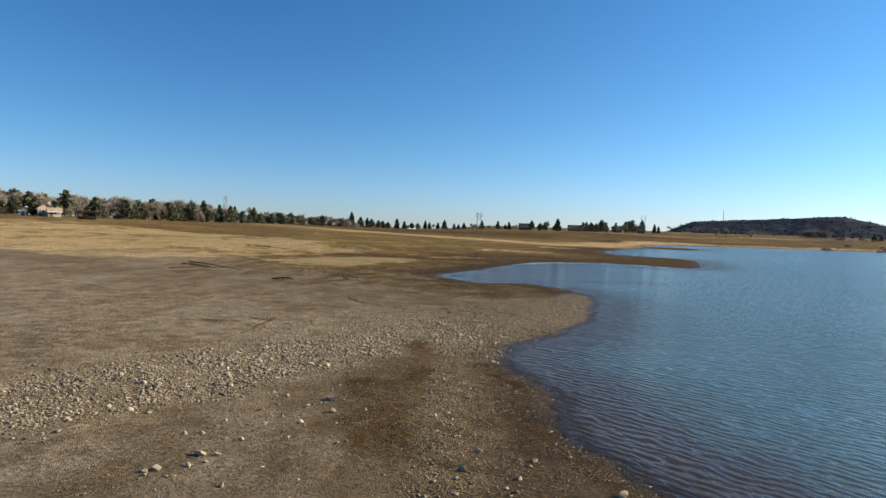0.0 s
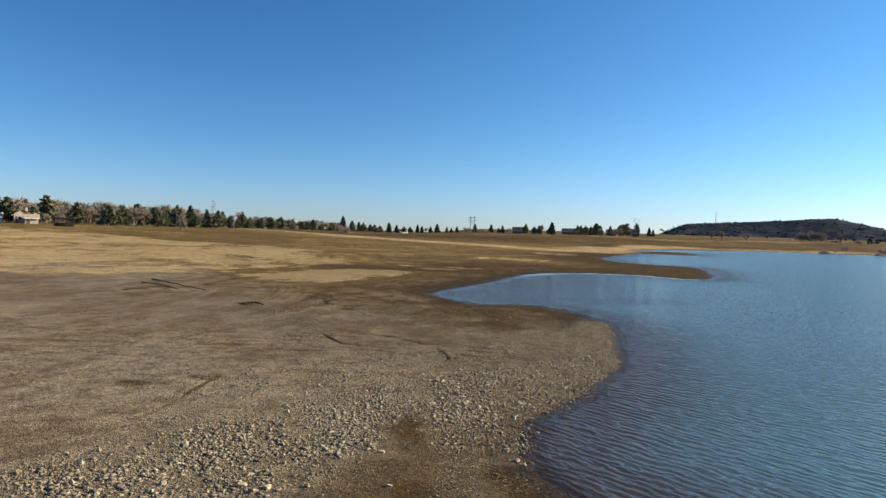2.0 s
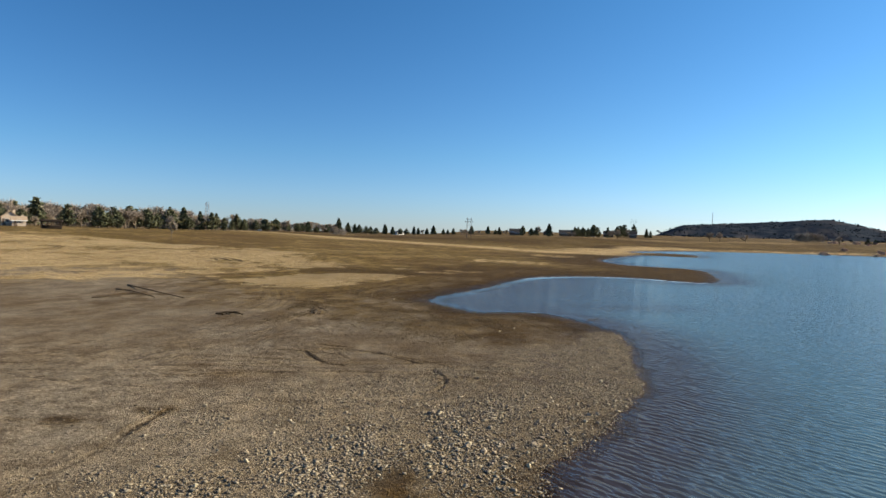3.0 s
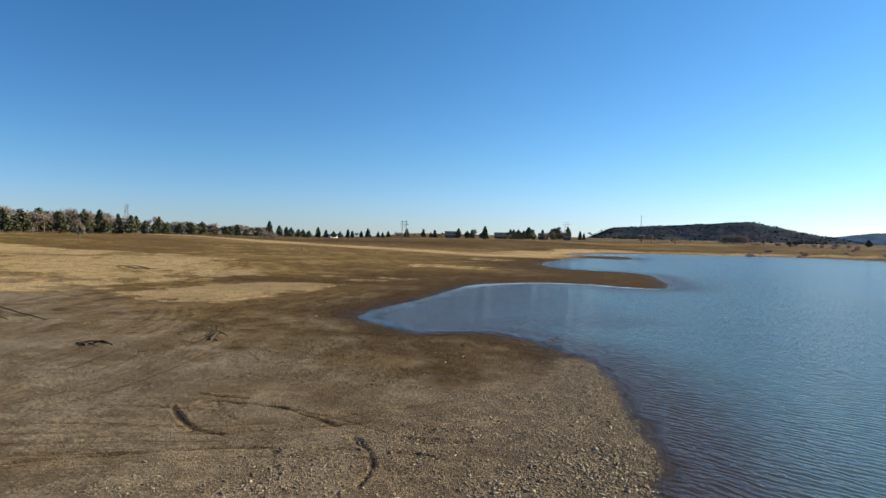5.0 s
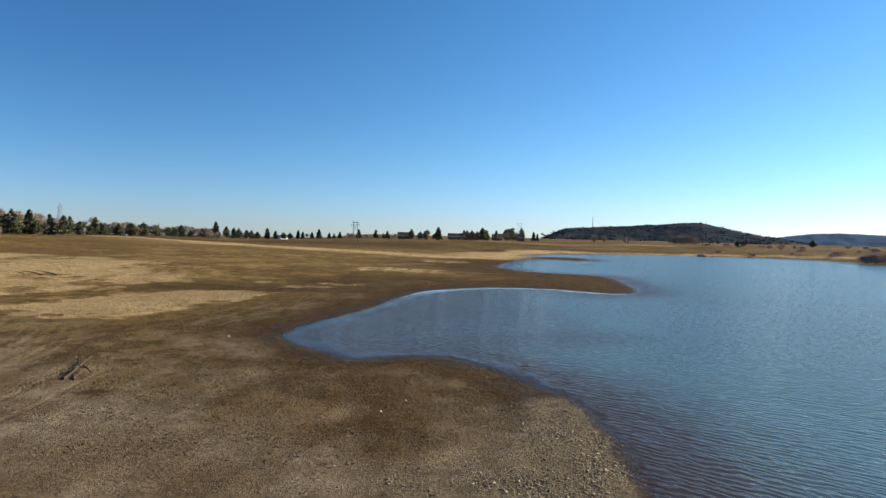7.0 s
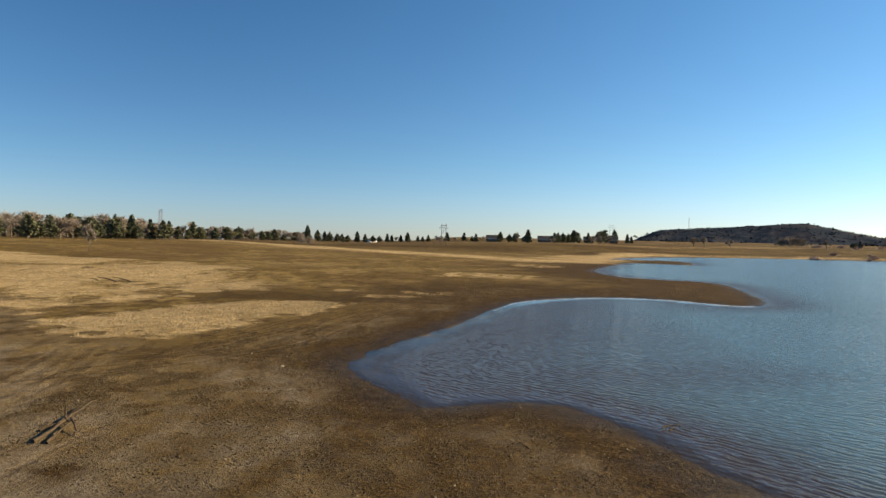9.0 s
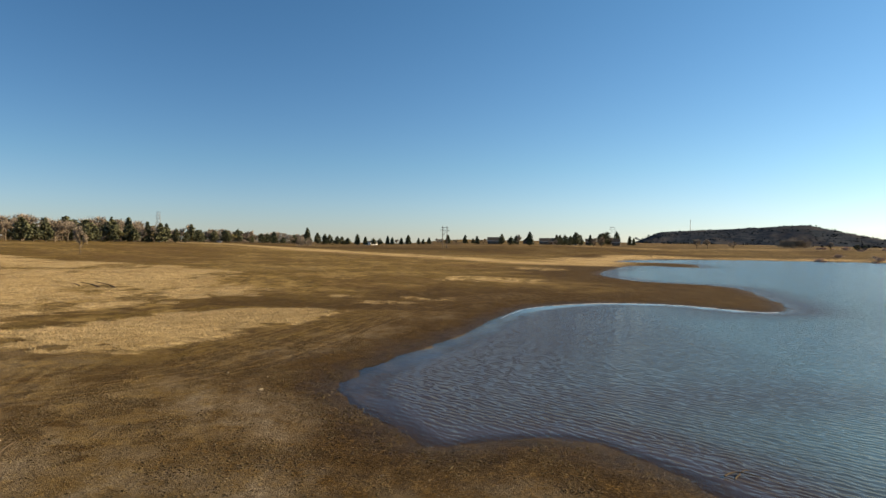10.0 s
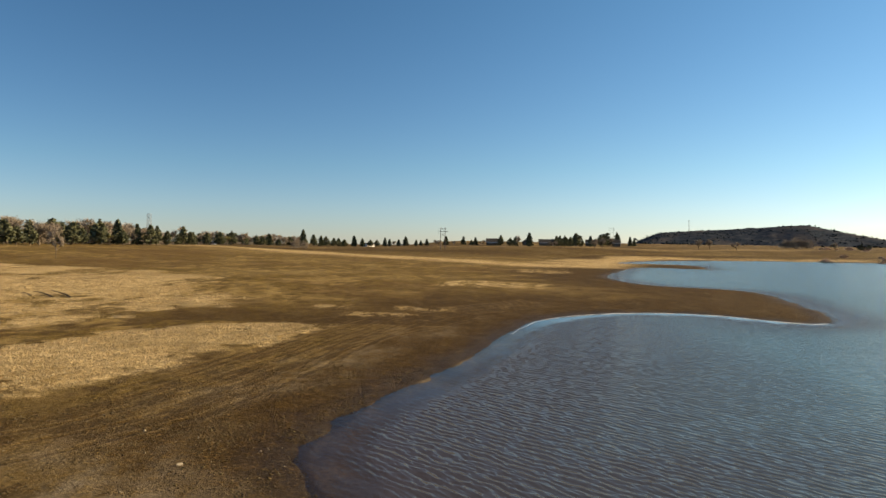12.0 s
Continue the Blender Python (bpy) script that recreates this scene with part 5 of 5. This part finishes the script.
box(bm, -2.1, 1.05, 0.0, 2.1, 1.15, 0.9, 0.01)
part("low_wall", bm, STAINED, shelter)
tagged(shelter, "dark open-sided timber picnic shelter on the grass", "shelter")
table = new("picnic_table")
table.location, table.rotation_euler = (SX, SY, ground_at(SX, SY) - 0.02), (0, 0, radians(26))
bm = bmesh.new()
box(bm, -1.3, -0.4, 0.70, 1.3, 0.4, 0.76, 0.01)
part("tabletop", bm, STAINED, table)
for cy in (-0.75, 0.75):
    bm = bmesh.new()
    box(bm, -1.3, cy - 0.14, 0.42, 1.3, cy + 0.14, 0.47, 0.01)
    part("bench", bm, STAINED, table)
for cx in (-0.9, 0.9):
    bm = bmesh.new()
    tube(bm, (cx, -0.75, 0), (cx, -0.25, 0.72), 0.05, 0.05, 4)
    tube(bm, (cx, 0.75, 0), (cx, 0.25, 0.72), 0.05, 0.05, 4)
    tube(bm, (cx, -0.8, 0.40), (cx, 0.8, 0.40), 0.045, 0.045, 4)
    part("leg_frame", bm, STAINED, table)
tagged(table, "dark timber picnic table under a shelter", "table")


# ---- driftwood ----
def driftwood(name, label, limbs):
    """Limbs: (points, thickness), the points with heights over the ground."""
    first = limbs[0][0][0]
    wood = new(name)
    wood.location = (first[0], first[1], ground_at(first[0], first[1]))
    for k, (pts, thick) in enumerate(limbs):
        bm = bmesh.new()
        smooth_pts = spline(pts, 4)
        way = [Vector((p[0] - first[0] + 0.03 * random.uniform(-1, 1), p[1] - first[1], ground_at(p[0], p[1]) - wood.location.z + p[2])) for p in smooth_pts]
        radii = [thick * (1 - 0.7 * q / (len(way) - 1)) for q in range(len(way))]
        crooked(bm, way, radii)
        part("log" if k == 0 else "branch", bm, DEADWOOD, wood)
    return tagged(wood, label, "driftwood")


random.seed(3)
driftwood("branch_or_gouge", "forked grey-brown dead branch lying on dried mud", [
    ([(-7.85, 53.2, 0.06), (-7.86, 54.2, 0.12), (-7.95, 55.3, 0.17), (-8.15, 57.0, 0.20)], 0.052),
    ([(-7.55, 53.2, 0.03), (-7.62, 54.0, 0.09), (-7.78, 54.9, 0.15)], 0.04),
    ([(-7.85, 55.1, 0.17), (-7.45, 54.5, 0.16), (-7.1, 53.8, 0.0)], 0.038),
    ([(-7.9, 54.9, 0.15), (-7.95, 55.0, 0.34), (-8.0, 55.1, 0.55)], 0.035),
    ([(-8.3, 54.3, 0.02), (-8.0, 54.7, 0.12), (-7.7, 55.2, 0.10)], 0.035),
])
driftwood("branch_or_gouge", "long thin dead branches lying on the silt flat", [
    ([(-24.6, 63.7, 0.06), (-22.4, 61.6, 0.10), (-19.7, 58.8, 0.04)], 0.055),
    ([(-25.4, 67.4, 0.06), (-21.4, 62.5, 0.14), (-17.8, 59.0, 0.03)], 0.055),
    ([(-23.6, 63.0, 0.10), (-23.2, 60.4, 0.06), (-22.6, 58.2, 0.03)], 0.04),
])
driftwood("branch_or_gouge", "small dark dead twig on the silt flat", [
    ([(-23.0, 56.9, 0.04), (-22.2, 57.6, 0.1), (-21.8, 58.4, 0.04)], 0.046),
    ([(-22.6, 57.0, 0.04), (-22.3, 57.8, 0.22), (-22.5, 58.4, 0.3)], 0.026),
])
driftwood("driftwood_heap", "low heap of dark driftwood sticks on silt", [
    ([(-12.9, 51.0, 0.06), (-12.3, 51.2, 0.16), (-11.5, 51.1, 0.06)], 0.072),
    ([(-12.6, 50.8, 0.06), (-12.2, 51.4, 0.12), (-11.9, 51.8, 0.05)], 0.052),
    ([(-12.4, 51.5, 0.05), (-11.9, 51.1, 0.2), (-11.4, 50.8, 0.05)], 0.046),
    ([(-13.1, 51.3, 0.04), (-12.5, 51.0, 0.10), (-12.0, 50.7, 0.04)], 0.039),
])
# wheel gouges torn in the grass, modelled as dark lying limbs
driftwood("branch_or_gouge", "dark gouges in dry grass, shaped as lying limbs", [
    ([(-29.8, 109.4, 0.03), (-31.4, 111.0, 0.14), (-33.4, 113.0, 0.10)], 0.085),
    ([(-28.3, 109.6, 0.03), (-30.1, 111.6, 0.15), (-32.4, 114.2, 0.10)], 0.08),
    ([(-31.9, 109.8, 0.03), (-32.6, 110.6, 0.12), (-33.6, 111.6, 0.08)], 0.07),
])
driftwood("branch_or_gouge", "dark waterlogged branch breaking the lake's surface", [
    ([(9.1, 56.2, 0.12), (9.5, 56.4, 0.19), (10.0, 56.2, 0.17)], 0.026),
    ([(9.3, 56.1, 0.10), (9.7, 56.5, 0.20), (9.9, 56.6, 0.19)], 0.02),
])

# ---- shrubs and saplings on the plain ----
sapling = plant("b", -66.5, 182, 8.3, 3.0)
sapling.scale = (0.6 * sapling.scale.x, 0.6 * sapling.scale.y, sapling.scale.z)
plant("u", -66, 436, 9.6, 5.0)
plant("u", -62, 439, 8.4, 4.0)


# ---- stones ----
def stone_mesh(seed, fine):
    r = np.random.default_rng(seed)
    bm = bmesh.new()
    bmesh.ops.create_icosphere(bm, subdivisions=2 if fine else 1, radius=1.0)
    push = r.normal(size=(11, 3))
    push /= np.linalg.norm(push, axis=1)[:, None]
    cut = r.uniform(0.35, 0.72, 11)
    for v in bm.verts:
        c = np.array(v.co)
        for n_, d_ in zip(push, cut):
            over = c @ n_ - d_
            if over > 0:
                c = c - n_ * over
        v.co = c * (1.35, 1.1, 1.0)
    me = bpy.data.meshes.new("stone")
    bm.to_mesh(me)
    bm.free()
    me.materials.append(STONE)
    return me


STONES = [stone_mesh(200 + k, k < 4) for k in range(12)]
NEAR_STONES = [(-2.66, 16.8, 0.18), (-5.32, 17.64, 0.17), (-7, 17.36, 0.15), (-4.2, 12.46, 0.17), (-3.92, 12.53, 0.11), (1.4, 12.18, 0.11), (0.42, 12.46, 0.14), (-4.48, 14.7, 0.11), (-3.64, 14.56, 0.08), (-2.94, 14.84, 0.1), (-4.9, 13.58, 0.11), (-4.62, 13.72, 0.1), (-4.06, 13.44, 0.08), (-3.78, 13.44, 0.11), (-3.5, 13.02, 0.08), (-4.62, 11.62, 0.13), (-4.2, 11.9, 0.1), (-4.2, 11.34, 0.08), (-4.76, 11.48, 0.1), (-3.36, 11.06, 0.1), (-2.94, 13.72, 0.08), (-1.82, 13.72, 0.07), (0.41, 28.14, 0.17), (2.11, 28.66, 0.15), (-3.92, 64.82, 0.13), (-5.88, 67.76, 0.07), (-4.2, 67.2, 0.07), (1.26, 26.88, 0.13), (8.68, 48.44, 0.14), (8.26, 47.04, 0.11)]
rng = np.random.default_rng(23)
stone_rows = [(r[0], r[1], 0.62 * r[2]) for r in NEAR_STONES]
while len(stone_rows) < 270:
    x, y = rng.uniform(-9, 9), rng.uniform(9, 50)
    m = float(gravel_mask(np.array([x]), np.array([y]))[0])
    d = float(shore_distance(np.array([x]), np.array([y]))[0])
    if d > -0.3 and rng.random() < 0.012 + 0.9 * m * (1.0 if y < 34 else 0.55) + (0.2 if y < 24 and x > -5 else 0):
        stone_rows.append((x, y, float(np.clip(rng.lognormal(-2.8, 0.3), 0.04, 0.11)) * (1.0 if y < 32 else 0.62)))
for k, (x, y, r) in enumerate(stone_rows):
    ob = new("stone", STONES[k % 12])
    ob.location = (x, y, ground_at(x, y) + r * 0.3)
    ob.rotation_euler = (rng.normal() * 0.3, rng.normal() * 0.3, rng.uniform(0, math.tau))
    ob.scale = (r, r * rng.uniform(0.8, 1.1), r * rng.uniform(0.85, 1.25))
    tagged(ob, "pale angular stone lying on brown mud" if k < 30 else "weathered tan stone on the gravel shore", "stone", "stones scattered on the shore")

# ---- gravel ----
n = 960000
x, y = rng.uniform(-15, 11, n), rng.uniform(10, 70, n)
dens = 1.0 * gravel_mask(x, y) * (0.5 + 0.5 * smooth(0.35, 0.6, fnoise(x / 1.3, y / 1.3, 71)))
dens = np.maximum(dens, 0.006 + 0.03 * smooth(0.5, 0.7, fnoise(x / 2.5, y / 2.5, 72)) * (y < 64) + 0.03 * (y > 44) * smooth(0.4, 0.6, fnoise(x / 3, y / 2, 74)))
dens = np.maximum(dens, (0.06 + 0.36 * smooth(0.42, 0.60, fnoise(x / 0.7, y / 0.7, 73)) * smooth(-1.5, 0.8, x)) * (0.1 + 0.9 * smooth(0.4, 0.9, line_distance(x, y, spline(WHEEL_PATHS[0])))) * inside(x, y, np.array([(-6.44, 8.4), (4.2, 8.4), (3.08, 25.2), (-1.26, 25.2), (-3.92, 18.2), (-5.88, 15.4)])))
dens = np.maximum(dens, 0.62 * (1 - smooth(0.35, 0.75, line_distance(x, y, spline([(0.05, 8), (0.0, 14), (0.1, 20), (0.4, 27)])) + 0.5 * (fnoise(x / 0.6, y / 0.6, 75) - 0.5))))
dens = np.maximum(dens, 0.62 * inside(x, y, np.array([(0.3, 23.5), (2.3, 24), (4.6, 28.5), (7.4, 34), (4.5, 36), (1.2, 32.5), (-0.4, 29.5)])) * smooth(0.38, 0.56, fnoise(x / 0.9, y / 0.9, 77)))
shore = shore_distance(x, y)
dens = np.maximum(dens, np.where(y < 46, 0.3, 0.13) * smooth(-0.5, 0.0, shore) * (1 - smooth(0.3, 1.3, shore)) * smooth(0.4, 0.6, fnoise(x / 0.8, y / 0.8, 76)))
keep = (rng.random(n) < dens) & (shore > -0.5)
x, y, dens = x[keep], y[keep], dens[keep]
size = np.clip(rng.lognormal(-4.12, 0.5, len(x)) * (0.65 + 0.6 * dens) * (1 - 0.3 * smooth(30, 37, y)) * (1 - 0.35 * smooth(-1.5, 0.3, x) * (y < 24)), 0.009, 0.066)
spots = np.stack([x, y, terrain(x, y) + 0.28 * size], -1)
big = size > 0.036
scatter("gravel", spots[big], size[big], PEBBLES, (0.28, 0.62), rng, "coarse tan gravel strewn over the shore", "gravel")
scatter("gravel", spots[~big], size[~big], PEBBLES, (0.45, 0.95), rng, "fine tan and grey gravel on the shore", "gravel", (OCTA_V, OCTA_F))

# ---- dirt clods ----
n = 230000
x, y = rng.uniform(-10, 10, n), rng.uniform(43, 80, n)
crumbly = smooth(0.50, 0.60, fnoise(x / 0.9, y / 2.2, 55, 4)) * smooth(44, 54, y) * (1 - 0.6 * smooth(66, 78, y))
crumbly = np.maximum(crumbly, 0.85 * patch(x, y, [(-4.5, 44.5), (1.2, 43.6), (2.0, 46.5), (1.6, 51), (-1, 54), (-4, 53)], 1.6, 47, 1.2) * smooth(0.3, 0.55, fnoise(x / 1.2, y / 1.2, 48, 3)))
keep = (rng.random(n) < 0.015 + 0.6 * crumbly) & (shore_distance(x, y) > 0.1) & (grass_mask(x, y) < 0.5)
x, y = x[keep], y[keep]
size = np.clip(rng.lognormal(-4.05, 0.5, len(x)), 0.007, 0.045)
scatter("dirt_clods", np.stack([x, y, terrain(x, y) + 0.2 * size], -1), size, CLODS, (0.25, 0.55), rng, "small brown clods of dried mud", "clods", (OCTA_V, OCTA_F))


# ---- dry grass ----
def grass_tufts(name, n, x_range, y_range, blades, tall, wide, rng, label):
    x, y = rng.uniform(*x_range, n), rng.uniform(*y_range, n)
    keep = rng.random(n) < grass_mask(x, y) ** 1.5
    x, y = x[keep], y[keep]
    z = terrain(x, y)
    size = tall * rng.uniform(0.5, 1.3, len(x)) * (0.6 + 0.8 * fnoise(x / 2, y / 2, 81))
    k = np.repeat(np.arange(len(x)), blades)
    turn, lean = rng.uniform(0, math.tau, len(k)), rng.uniform(0.1, 0.8, len(k))
    base = np.stack([x[k] + rng.normal(size=len(k)) * 0.05, y[k] + rng.normal(size=len(k)) * 0.05, z[k] - 0.02], -1)
    side = np.stack([-np.sin(turn), np.cos(turn), 0 * turn], -1) * wide
    tip = base + np.stack([np.cos(turn) * lean, np.sin(turn) * lean, np.sqrt(1 - lean**2)], -1) * (size[k] * rng.uniform(0.6, 1.1, len(k)))[:, None]
    v = np.stack([base - side, base + side, tip], 1).reshape(-1, 3)
    me = bpy.data.meshes.new(name)
    me.from_pydata(v.tolist(), [], np.arange(len(v)).reshape(-1, 3).tolist())
    me.materials.append(STRAW)
    return tagged(new(name, me), label, "grass", kind="stuff")


grass_tufts("dry_grass", 50000, (-19, 4), (68, 108), 6, 0.12, 0.011, rng, "pale straw-coloured dry grass on the shore flat")
grass_tufts("dry_grass", 90000, (-75, -12), (62, 165), 5, 0.12, 0.022, rng, "wide field of pale dead grass")
